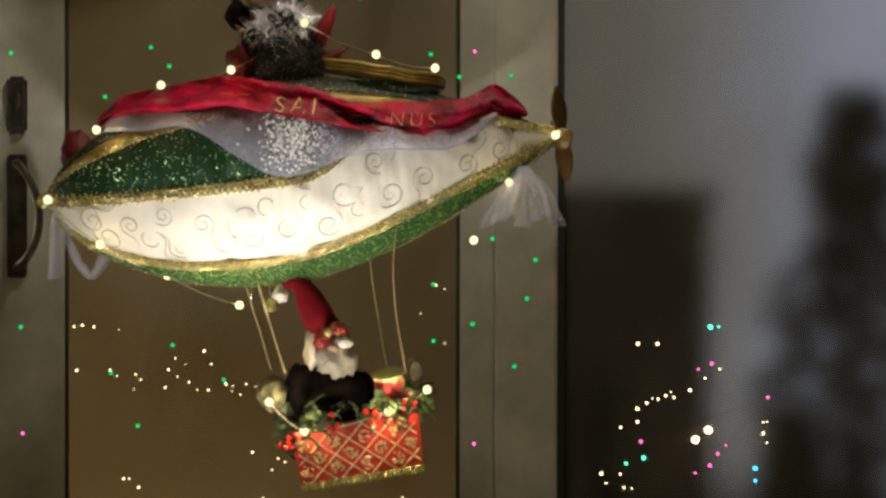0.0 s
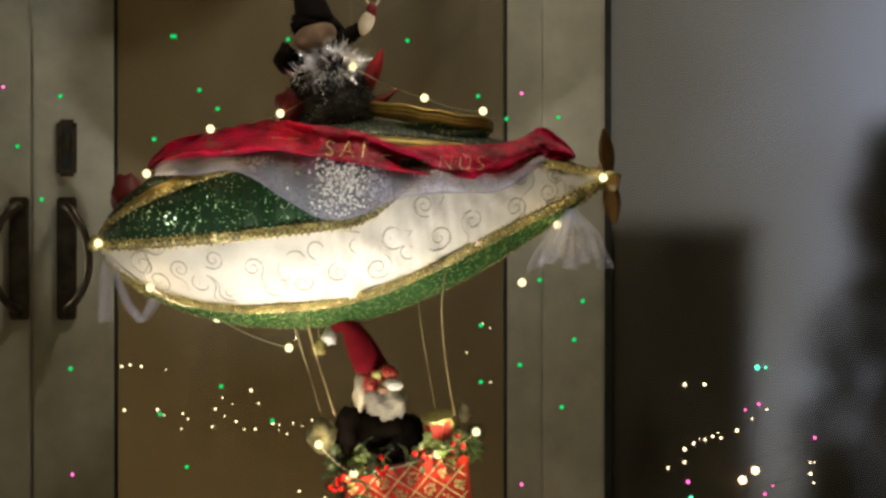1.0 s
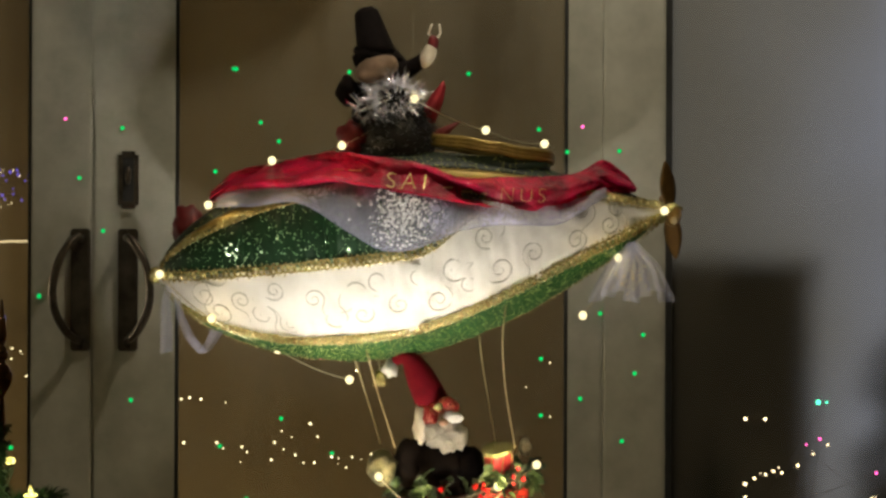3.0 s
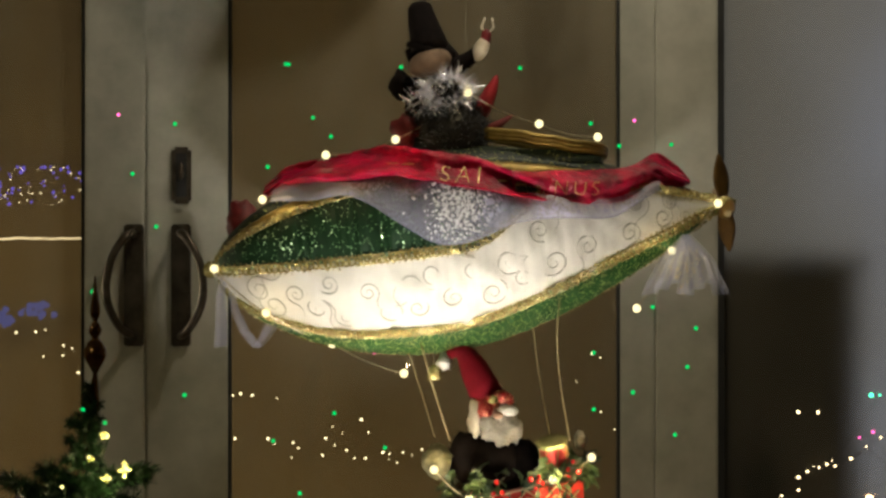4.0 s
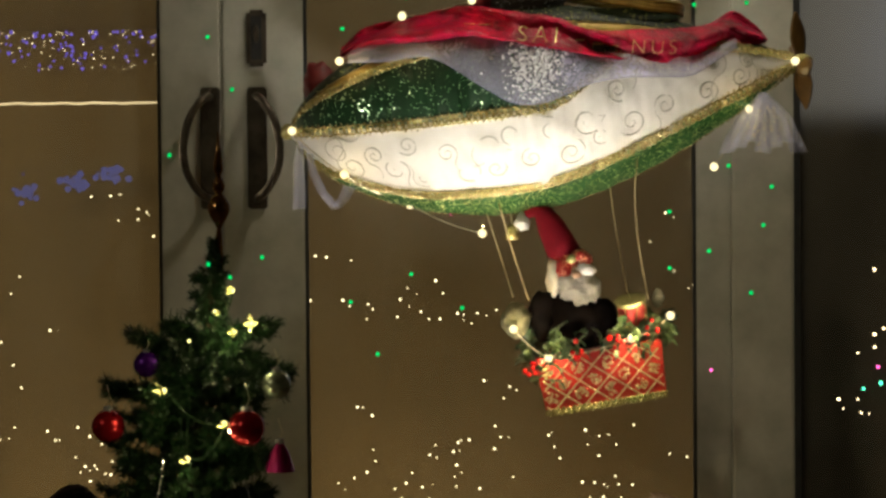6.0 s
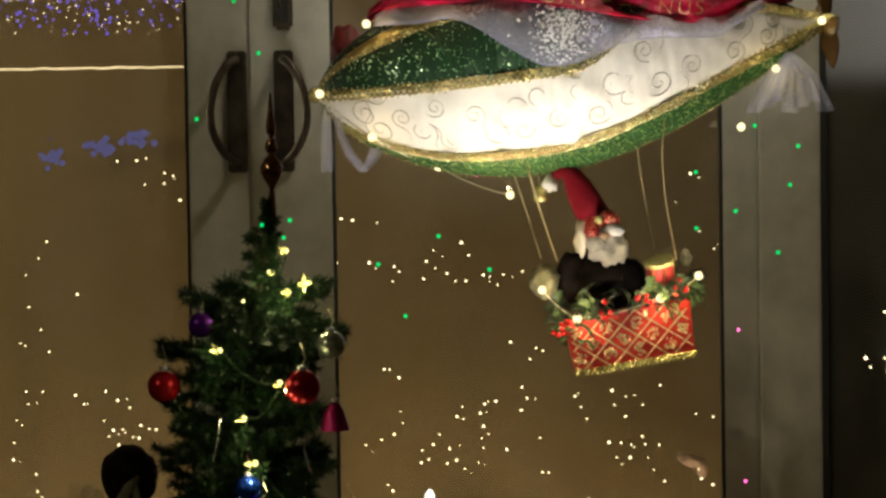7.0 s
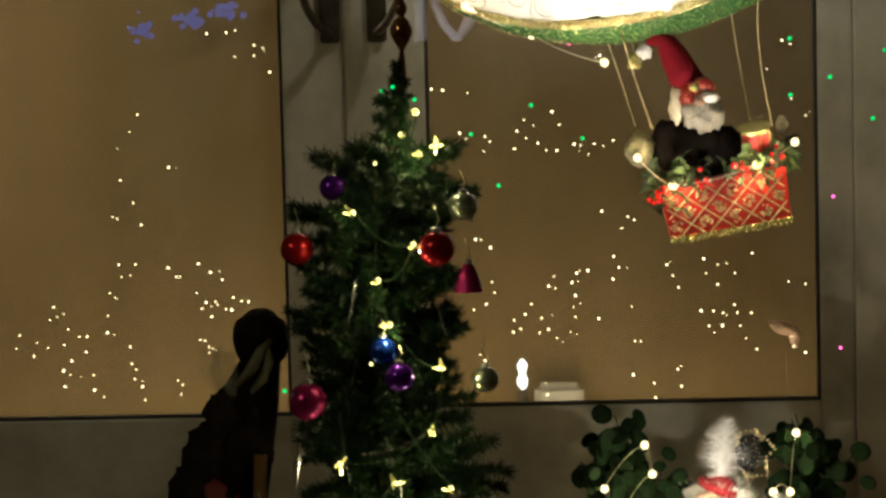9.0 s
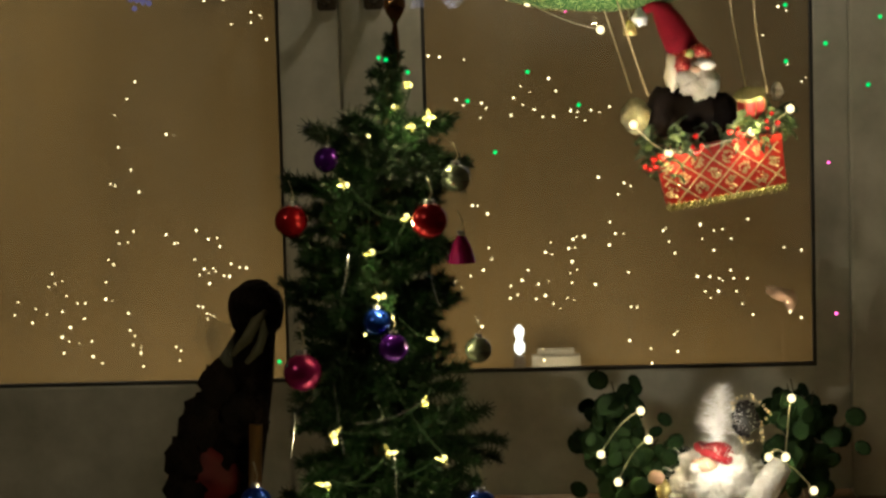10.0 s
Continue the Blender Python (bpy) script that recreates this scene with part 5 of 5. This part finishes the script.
tube(_bm, [(0.176, -2.992, 0.748), (0.170, -2.996, 0.742), (0.163, -2.996, 0.730), (0.152, -2.994, 0.718)], [0.0012, 0.003, 0.0034, 0.001], 6, slot=1)
tube(_bm, [(0.174, -2.993, 0.747), (0.175, -2.996, 0.733), (0.171, -2.996, 0.722), (0.162, -2.994, 0.712)], [0.001, 0.0024, 0.003, 0.001], 6, slot=1)
tube(_bm, [(0.168, -2.965, 0.735), (0.158, -2.965, 0.705), (0.146, -2.965, 0.670), (0.132, -2.965, 0.62), (0.126, -2.965, 0.53), (0.126, -2.965, 0.409)], [0.012, 0.020, 0.027, 0.033, 0.036, 0.036], 14, slot=0)
for _x, _z, _r in ((0.140, 0.690, 0.015), (0.128, 0.665, 0.018), (0.158, 0.672, 0.018), (0.118, 0.640, 0.018), (0.135, 0.628, 0.02), (0.116, 0.612, 0.018)):
    ball(_bm, (_x, -2.985, _z), (_r, _r * 0.8, _r * 1.3), slot=0 if _r < 0.02 else 3, lumps=0.4, n=18)
tube(_bm, [(0.168, -3.006, 0.668), (0.164, -3.008, 0.58), (0.162, -3.006, 0.409)], 0.0042, 8, slot=2)
for _s in (0, 1):
    sheet(_bm, [[Vector((0.150 - 0.012 * _s, -2.985 + 0.004 * _s, 0.738)), Vector((0.136 - 0.010 * _s, -2.985 + 0.004 * _s, 0.744))], [Vector((0.152 - 0.010 * _s, -2.985, 0.722)), Vector((0.131 - 0.008 * _s, -2.985, 0.728))], [Vector((0.150 - 0.004 * _s, -2.985, 0.706)), Vector((0.138, -2.985, 0.702))]], 0.0008, slot=4)
thing("doll", _bm, [M["robe"], M["feather_dull"], M["brown_wood"], M["dark_red"], M["wing"]], "dark robed doll with a pale ribbon behind the tree", "doll", smooth=True)

# ---- by the door's foot ----
_rng = random.Random(31)
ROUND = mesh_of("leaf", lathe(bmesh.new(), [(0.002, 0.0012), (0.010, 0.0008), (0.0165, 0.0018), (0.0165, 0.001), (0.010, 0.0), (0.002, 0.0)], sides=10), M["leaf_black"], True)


def shrub(x0, x1, z1, count, lamps, label):
    """A small leafy bush of round leaves on thin stems, with bulbs on its wire."""
    foot = Vector(((x0 + x1) / 2, -0.27, 0))
    ob = holder("leafy_bush", label, "plant", "bushes at the door", at=foot)
    part("pot", lathe(bmesh.new(), [(0.04, 0.0), (0.055, 0.045), (0.05, 0.045), (0.01, 0.04)], sides=18), M["brown_wood"], ob)
    stems = []
    for k in range(9):
        top = Vector((_rng.uniform(x0, x1) - foot.x, _rng.uniform(-0.05, 0.05), _rng.uniform(0.5, 0.97) * z1))
        pts = [Vector((top.x * s * s, top.y * s, 0.04 + (top.z - 0.04) * s)) for s in (0, 0.25, 0.5, 0.75, 1)]
        part("stem", tube(bmesh.new(), pts, [0.003, 0.0025, 0.002, 0.0018, 0.001], 5), M["bark"], ob)
        stems.append(pts)
    for k in range(count):
        pts = _rng.choice(stems)
        s = _rng.uniform(0.8, 3.99)
        p = pts[int(s)].lerp(pts[int(s) + 1], s % 1) + Vector((_rng.gauss(0, 0.022), _rng.gauss(0, 0.022), _rng.gauss(0, 0.018)))
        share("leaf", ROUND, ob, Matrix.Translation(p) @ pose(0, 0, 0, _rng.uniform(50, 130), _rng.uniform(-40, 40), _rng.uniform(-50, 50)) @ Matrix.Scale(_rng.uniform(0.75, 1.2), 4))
    li = holder("bush_lights", "warm fairy lights wound through the bush", "string lights", at=foot)
    spots = [Vector((x - foot.x, -0.075, z)) for x, z in lamps]
    for p in spots:
        share("bulb", BULB, li, Matrix.Translation(p))
    bm = bmesh.new()
    for a, b in zip(spots, spots[1:]):
        tube(bm, sag(a + Vector((0, 0.005, 0)), b + Vector((0, 0.005, 0)), -0.012, 7), 0.0009, 4)
    part("wire", bm, M["wire"], li, "thin silver wire")
    for p in spots:
        lamp("bush_glow", "POINT", Matrix.Translation(foot + p + Vector((0, -0.012, -0.006))), 0.09, (1.0, 0.84, 0.42), 0.003)


shrub(0.40, 0.59, 0.275, 200, [(0.442, 0.148), (0.510, 0.220), (0.522, 0.171), (0.47, 0.10)], "dark green leafy bush with fairy lights by the door")
shrub(0.71, 0.87, 0.285, 130, [(0.761, 0.236), (0.750, 0.137), (0.722, 0.137), (0.796, 0.079)], "dark green round-leaved bush with fairy lights by the door")

_bm = bmesh.new()
ball(_bm, (0.630, -0.34, 0.045), (0.085, 0.06, 0.055), slot=0, lumps=0.35, n=24)
ball(_bm, (0.636, -0.345, 0.098), (0.070, 0.05, 0.052), slot=0, lumps=0.40, n=28)
ball(_bm, (0.612, -0.380, 0.132), (0.022, 0.014, 0.014), slot=2, lumps=0.3)
ball(_bm, (0.596, -0.385, 0.128), (0.013, 0.011, 0.010), slot=0, lumps=0.4)
ball(_bm, (0.533, -0.375, 0.112), (0.014, 0.012, 0.012), slot=2, lumps=0.3)
ball(_bm, (0.545, -0.372, 0.090), (0.012, 0.012, 0.018), slot=3, lumps=0.5)
tube(_bm, [Vector((0.634 + 0.030 * math.cos(a), -0.345 + 0.030 * math.sin(a), 0.146 - 0.012 * math.cos(a))) for a in (2 * math.pi * k / 14 for k in range(15))], 0.0085, 7, slot=1)
ball(_bm, (0.634, -0.345, 0.148), (0.030, 0.028, 0.018), slot=1)
tube(_bm, [(0.675, -0.36, 0.03), (0.700, -0.365, 0.068), (0.722, -0.365, 0.100), (0.742, -0.362, 0.128), (0.745, -0.362, 0.132)], [0.026, 0.028, 0.024, 0.019, 0.006], 14, slot=0)
tuft(_bm, (0.636, -0.345, 0.098), (0.066, 0.046, 0.048), 1300, 0.020, 0.0007, random.Random(6), -0.8)
thing("doll", _bm, [M["beard"], M["red_cloth"], M["skin"], M["gold"]], "white fluffy gnome doll with a red hat on the floor", "doll", smooth=True)
# Added light without a bulb of its own, brightens the gnome.
lamp("doll_fill", "POINT", Matrix.Translation((0.628, -0.46, 0.16)), 0.6, (1.0, 0.9, 0.66), 0.003)
_pl = holder("hat_feather", "fluffy white feather standing on the doll's hat", "feather", at=(0.634, -0.345, 0.160))
part("quill", tube(bmesh.new(), [(0, 0, 0), (0.002, 0, 0.05), (0.014, 0, 0.098)], [0.0014, 0.001, 0.0004], 5), M["feather"], _pl)
_bm = bmesh.new()
for _k in range(620):
    _s = _rng.random()
    _p = Vector((0.014 * _s * _s, 0, 0.1 * _s))
    _d = Vector((_rng.choice((-1, 1)) * _rng.uniform(0.4, 1), _rng.uniform(-0.5, 0.5), _rng.uniform(-0.3, 0.9))).normalized() * (0.040 * math.sin(math.pi * (0.2 + 0.7 * _s)) * _rng.uniform(0.2, 1.25))
    _q = Vector((-_d.z, 0, _d.x)).normalized() * 0.0006
    _bm.faces.new([_bm.verts.new(v) for v in (_p - _q, _p + _q, _p + _d)])
part("vane", _bm, M["feather"], _pl)
_bd = holder("bead_loop", "loop of small gold beads beside the feather", "beads", at=(0.688, -0.345, 0.202))
_bead = mesh_of("bead", ball(bmesh.new(), (0, 0, 0), 0.0024, n=8), M["gold_glitter"], True)
for _k in range(36):
    _a = 5.2 * _k / 36 - 2.3
    _r = 1 + 0.22 * noise.noise(Vector((_k * 0.5, 7, 0)))
    share("bead", _bead, _bd, Matrix.Translation((0.030 * _r * math.cos(_a) + 0.006 * math.sin(5 * _a), 0.004 * math.sin(3 * _a), 0.040 * _r * math.sin(_a))) @ Matrix.Scale(_rng.uniform(0.7, 1.2), 4))
part("cloth", ball(bmesh.new(), (-0.004, 0.012, 0), (0.024, 0.01, 0.03), lumps=0.3), M["black_fur"], _bd, smooth=True)
part("stem", tube(bmesh.new(), [(-0.02, 0.0, -0.202), (-0.006, 0, -0.03)], 0.002, 5), M["wire"], _bd)

# ---- lights beyond the glass and mirrored in it ----
DOTS_A = [(0.458, 0.541), (0.508, 0.529), (0.496, 0.507), (0.479, 0.452), (0.489, 0.430), (0.428, 0.425), (0.477, 0.407), (0.513, 0.352), (0.448, 0.330), (0.517, 0.284), (0.513, 0.217)]
DOTS_B = [(0.362, 0.415), (0.351, 0.396), (0.406, 0.420), (0.397, 0.402), (0.403, 0.376), (0.399, 0.353), (0.402, 0.334), (0.392, 0.304), (0.365, 0.293), (0.349, 0.310), (0.336, 0.333), (0.316, 0.361), (0.304, 0.341), (0.282, 0.330), (0.280, 0.306), (0.331, 0.304)]
DOTS_C = [(0.655, 0.443), (0.682, 0.431), (0.715, 0.414), (0.681, 0.392), (0.659, 0.415), (0.713, 0.352), (0.648, 0.341), (0.672, 0.340), (0.691, 0.336), (0.719, 0.336), (0.746, 0.335), (0.663, 0.311), (0.689, 0.311), (0.724, 0.310)]
DOTS_D = [(0.819, 0.395), (0.852, 0.389), (0.583, 0.433), (0.594, 0.411), (0.605, 0.388), (0.756, 0.263), (0.735, 0.285), (0.828, 0.267), (0.850, 0.255), (0.823, 0.286), (0.601, 0.227), (0.607, 0.193), (0.556, 0.171), (0.554, 0.200), (0.749, 0.452)]
DOTS_E = [(0.172, 0.342), (0.203, 0.352), (0.228, 0.363), (0.245, 0.385), (0.214, 0.263), (0.223, 0.251), (0.210, 0.491), (0.239, 0.474), (0.230, 0.663), (0.290, 0.667), (0.240, 0.407), (0.341, 0.204), (0.344, 0.181)]
DOTS_F = [(0.115, 0.784), (0.131, 0.787), (0.153, 0.784), (0.201, 0.778), (0.120, 0.700), (0.184, 0.700), (0.233, 0.692), (0.296, 0.701), (0.310, 0.723), (0.365, 0.737), (0.379, 0.712), (0.336, 0.677), (0.352, 0.662), (0.373, 0.662), (0.407, 0.673), (0.420, 0.670), (0.446, 0.673), (0.483, 0.679), (0.830, 0.752), (0.783, 0.810), (0.813, 0.865), (0.857, 0.718)]
DOTS_G = [(-0.397, 0.448), (-0.381, 0.430), (-0.337, 0.455), (-0.314, 0.437), (-0.291, 0.422), (-0.342, 0.397), (-0.324, 0.378), (-0.333, 0.366), (-0.301, 0.373), (-0.270, 0.387), (-0.274, 0.362), (-0.240, 0.378), (-0.314, 0.349)]
DOTS_H = [(-0.338, 0.304), (-0.329, 0.302), (-0.321, 0.278), (-0.264, 0.316), (-0.270, 0.300), (-0.246, 0.305), (-0.248, 0.283), (-0.385, 0.224), (-0.380, 0.196), (-0.478, 0.293), (-0.476, 0.259), (-0.471, 0.229), (-0.456, 0.213), (-0.452, 0.186)]
DOTS_I = [(-0.697, 0.320), (-0.705, 0.294), (-0.663, 0.305), (-0.670, 0.278), (-0.627, 0.375), (-0.635, 0.349), (-0.600, 0.330), (-0.609, 0.299), (-0.563, 0.315), (-0.566, 0.284), (-0.595, 0.267), (-0.599, 0.239), (-0.612, 0.248), (-0.610, 0.216), (-0.553, 0.238), (-0.552, 0.208)]
DOTS_J = [(-0.447, 0.751), (-0.464, 0.718), (-0.489, 0.686), (-0.389, 0.646), (-0.485, 0.623), (-0.462, 0.578), (-0.503, 0.551), (-0.447, 0.534), (-0.461, 0.456), (-0.490, 0.432), (-0.514, 0.400), (-0.520, 0.356), (-0.522, 0.322), (-0.494, 0.456)]
DOTS_K = [(-0.305, 0.906), (-0.267, 0.907), (-0.252, 0.859), (-0.214, 0.861), (-0.184, 0.828), (-0.213, 0.881)]
DOTS_R = [(1.151, 0.775), (1.186, 0.775), (1.121, 0.627), (1.151, 0.660), (1.167, 0.670), (1.187, 0.677), (1.201, 0.683), (1.216, 0.680), (1.244, 0.693), (1.271, 0.714), (1.375, 0.636), (1.375, 0.616), (1.087, 0.545), (1.127, 0.520), (1.121, 0.544), (1.151, 0.637), (1.297, 0.730)]
DOTS_RPINK = [(1.259, 0.730), (1.283, 0.740), (1.254, 0.546), (1.280, 0.559), (1.294, 0.580), (1.308, 0.595), (1.383, 0.680), (1.157, 0.602)]
DOTS_RTEAL = [(1.280, 0.805), (1.295, 0.805), (1.131, 0.563), (1.162, 0.573)]
DOTS_RAMBER = [(1.254, 0.605), (1.277, 0.622)]
DOTS_RAZURE = [(1.361, 0.554), (1.361, 0.532)]
DOTS_LAS = [(0.050, 1.284), (0.017, 1.103), (-0.095, 0.988), (-0.025, 1.196), (0.067, 0.806), (0.250, 1.389), (0.833, 1.245), (0.924, 1.247), (0.967, 0.924), (0.857, 0.811), (0.930, 0.737), (0.892, 0.961), (0.952, 0.856)]
DOTS_LAS2 = [(0.244, 1.391), (0.292, 1.296), (0.212, 1.209), (0.330, 0.773), (0.222, 0.724), (0.420, 0.712), (0.789, 0.780), (0.659, 1.384), (0.448, 1.386), (0.784, 1.286), (0.324, 1.263), (0.789, 0.880), (0.269, 0.631)]

SPARKS = {k: bulb_mesh(M[k], r, "bulb") for k, r in (("spark", 0.0027), ("pink", 0.0032), ("teal", 0.004), ("azure", 0.0045), ("amber", 0.0065))}


def far_string(dots, kind, label, pair=0.35, seed=0, y=0.5):
    """A string of small bulbs on a thin wire; some bulbs come in pairs."""
    rng = random.Random(seed)
    foot = Vector((dots[0][0], y, dots[0][1]))
    ob = holder("string_lights", label, "string lights", "lights beyond the glass", at=foot)
    bm, last = bmesh.new(), None
    for x, z in dots:
        p = Vector((x, y, z)) - foot
        share("bulb", SPARKS[kind], ob, Matrix.Translation(p) @ Matrix.Scale(rng.uniform(0.6, 1.15), 4))
        if rng.random() < pair:
            share("bulb", SPARKS[kind], ob, Matrix.Translation(p + Vector((rng.uniform(0.006, 0.02), 0.01, rng.uniform(-0.018, 0.008)))) @ Matrix.Scale(rng.uniform(0.4, 0.8), 4))
        if last is not None:
            tube(bm, sag(last + Vector((0, 0.006, 0)), p + Vector((0, 0.006, 0)), 0.004, 4), 0.0004, 3)
        last = p
    part("wire", bm, M["bark"], ob, "thin dark wire")


for _n, _d in enumerate((DOTS_A, DOTS_B, DOTS_C, DOTS_D, DOTS_E, DOTS_F, DOTS_G, DOTS_H, DOTS_I, DOTS_J, DOTS_K)):
    far_string(_d, "spark", "tiny warm white string lights behind the door glass", seed=_n)
# Bulbs set on the pane's face stand in for lights reflected there.
far_string(DOTS_R, "spark", "tiny warm white string lights standing in for window reflections", seed=20, y=0.0165)
far_string(DOTS_RPINK, "pink", "small pink string lights standing in for window reflections", 0.0, 21, y=0.0165)
far_string(DOTS_RTEAL, "teal", "small blue-green string lights standing in for window reflections", 0.0, 22, y=0.0165)
far_string(DOTS_RAMBER, "amber", "pair of bright amber bulbs standing in for window reflections", 0.0, 23, y=0.0165)
far_string(DOTS_RAZURE, "azure", "pair of bright blue bulbs standing in for window reflections", 0.0, 24, y=0.0165)

# icicle lights, rope light and bluish lights beyond the door glass
_ic = holder("icicle_lights", "violet and white icicle lights behind the door glass", "string lights", at=(-0.456, 0.55, 1.204))
_rng = random.Random(41)
_vb, _wb, _pb = bulb_mesh(M["violet"], 0.0036), bulb_mesh(M["spark"], 0.0013), bulb_mesh(M["pale_violet"], 0.0075)
for _k in range(330):
    _x, _f = _rng.uniform(-0.36, 0.32), _rng.random() ** 1.6
    share("bulb", _vb if _rng.random() < 0.55 else _wb, _ic, Matrix.Translation((_x, _rng.uniform(-0.02, 0.02), 0.025 - 0.075 * _f)) @ Matrix.Scale(_rng.uniform(0.5, 1.1), 4))
part("wire", tube(bmesh.new(), [(-0.38, 0, 0.03), (0.34, 0, 0.03)], 0.0008, 4), M["bark"], _ic)
_bm = tube(bmesh.new(), [Vector((-0.80 + 0.72 * k / 60, 0.55, 1.089 + 0.003 * noise.noise(Vector((k * 0.4, 0, 0))))) for k in range(61)], [0.0022 + 0.0012 * noise.noise(Vector((k * 0.7, 3, 0))) for k in range(61)], 6)
thing("rope_light", _bm, M["tube"], "thin glowing warm rope light behind the door glass", "rope light")
_cl = holder("cluster_lights", "cluster of pale violet lights behind the door glass", "string lights", at=(-0.346, 0.55, 0.930))
for _k in range(70):
    _c = _rng.choice(((-0.09, -0.012), (0.0, 0.0), (0.02, 0.008), (0.08, 0.02)))
    share("bulb", _pb, _cl, Matrix.Translation((_c[0] + _rng.gauss(0, 0.014), _rng.uniform(-0.01, 0.01), _c[1] + _rng.gauss(0, 0.010))) @ Matrix.Scale(_rng.uniform(0.4, 1.0), 4))
# Glowing flame stands in for a reflection; the candle under it is added.
_cd = holder("reflected_flame", "bright white flame standing in for a reflection in the door glass", "lamp", at=(0.295, 0.52, 0.190))
part("flame", lathe(bmesh.new(), [(0.003, 0), (0.010, 0.008), (0.011, 0.02), (0.006, 0.03), (0.009, 0.04), (0.010, 0.05), (0.003, 0.06)], sides=12), M["candle"], _cd, smooth=True)
part("candle", lathe(bmesh.new(), [(0.012, -0.290), (0.012, -0.002), (0.004, 0.0)], sides=12), M["bark"], _cd)

# Pale block with its own added light, imitates the flame's sideways smear.
_bm = box(bmesh.new(), (0.318, 0.53, 0.0), (0.415, 0.585, 0.195), 0.012)
thing("smear_block", _bm, M["wall"], "pale block standing in for the flame's smear of light", "box")
lamp("smear_light", "POINT", Matrix.Translation((0.318, 0.44, 0.235)), 0.09, (1.0, 0.93, 0.80), 0.008)
_bm = ball(bmesh.new(), (0.812, 0.53, 0.300), (0.030, 0.02, 0.012), m=pose(0, 0, 0, 0, 20, 0), lumps=0.5, n=18)
ball(_bm, (0.832, 0.53, 0.286), (0.012, 0.012, 0.020), lumps=0.4)
tube(_bm, [(0.815, 0.53, 0.29), (0.815, 0.53, -0.2)], 0.0005, 4)
thing("garden_ornament", _bm, M["skin"], "small pinkish garden ornament on a thin stick", "ornament", smooth=True)
lamp("ornament_glow", "POINT", Matrix.Translation((0.822, 0.49, 0.283)), 0.035, (1.0, 0.72, 0.5), 0.004)

# laser dots lying on the doors
_spot = mesh_of("light_spot", ball(bmesh.new(), (0, 0, 0), (0.0040, 0.0012, 0.0040), n=8), M["laser"], True)
for _d, _y in ((DOTS_LAS, -0.002), (DOTS_LAS2, 0.021)):
    for _x, _z in _d:
        _o = tagged(new("light_spot", _spot), "small green laser light spot on the door", "light spot", "green light spots")
        _o.location = (_x, -0.0135 if 0.897 < _x < 1.006 else _y, _z)

_small = mesh_of("light_spot", ball(bmesh.new(), (0, 0, 0), (0.0016, 0.0016, 0.0016), n=8), M["laser"], True)
for _x, _z in ((0.270, 0.927), (0.285, 0.918), (0.195, 0.726)):
    _o = tagged(new("light_spot", _small), "tiny green laser light spot on the fir tree", "light spot", "green light spots")
    _o.location = (_x, TREE.y - (0.018 if _z > 0.9 else 0.078), _z)

_spot = mesh_of("light_spot", ball(bmesh.new(), (0, 0, 0), (0.0028, 0.001, 0.0028), n=8), M["pink"], True)
for _x, _z in ((0.86, 0.60), (0.87, 0.33), (0.40, 0.88), (0.07, 0.62), (0.86, 1.29), (-0.05, 1.30)):
    _o = tagged(new("light_spot", _spot), "tiny pink laser light spot on the door", "light spot", "pink light spots")
    _o.location = (_x, 0.021 if 0.143 < _x < 0.83 else -0.0005, _z)

# ---- garden at dusk ----
_bm = box(bmesh.new(), (0.85, 1.8, -0.2), (1.53, 2.3, 1.04))
box(_bm, (0.80, 1.74, 1.04), (1.55, 2.36, 1.062))
thing("shed", _bm, M["shed"], "dark flat-roofed garden shed at dusk", "shed")


def dusk_tree(x, y, z1, wide, seed, label):
    rng = random.Random(seed)
    ob = holder("garden_tree", label, "tree", "garden trees", at=(x, y, -0.2))
    part("trunk", tube(bmesh.new(), [(0, 0, 0), (0.01, 0, z1 * 0.5), (0, 0, z1 * 0.95)], [0.03, 0.02, 0.005], 8), M["bark"], ob)
    bm = bmesh.new()
    for _ in range(2600):
        h = rng.uniform(0.08, 1.0)
        r = wide * (1.05 - h) ** 0.5 * (0.75 + 0.5 * noise.noise(Vector((h * 7, seed, 0)))) * math.sqrt(rng.random())
        a = rng.uniform(0, 6.28)
        p = Vector((r * math.cos(a), r * math.sin(a), h * z1))
        d = Vector((rng.gauss(0, 1), rng.gauss(0, 1), rng.gauss(0, 1))).normalized() * 0.035
        e = d.cross(Vector((rng.gauss(0, 1), rng.gauss(0, 1), rng.gauss(0, 1)))).normalized() * 0.014
        bm.faces.new([bm.verts.new(v) for v in (p - d, p + e, p + d, p - e)])
    part("crown", bm, M["leaf_dark"], ob)


dusk_tree(1.90, 1.9, 1.50, 0.40, 3, "dark broad garden tree against the dusk sky")
dusk_tree(1.28, 1.6, 0.78, 0.16, 5, "dark small garden shrub before the shed")
dusk_tree(1.70, 1.7, 0.72, 0.17, 8, "dark slender garden shrub against the dusk sky")
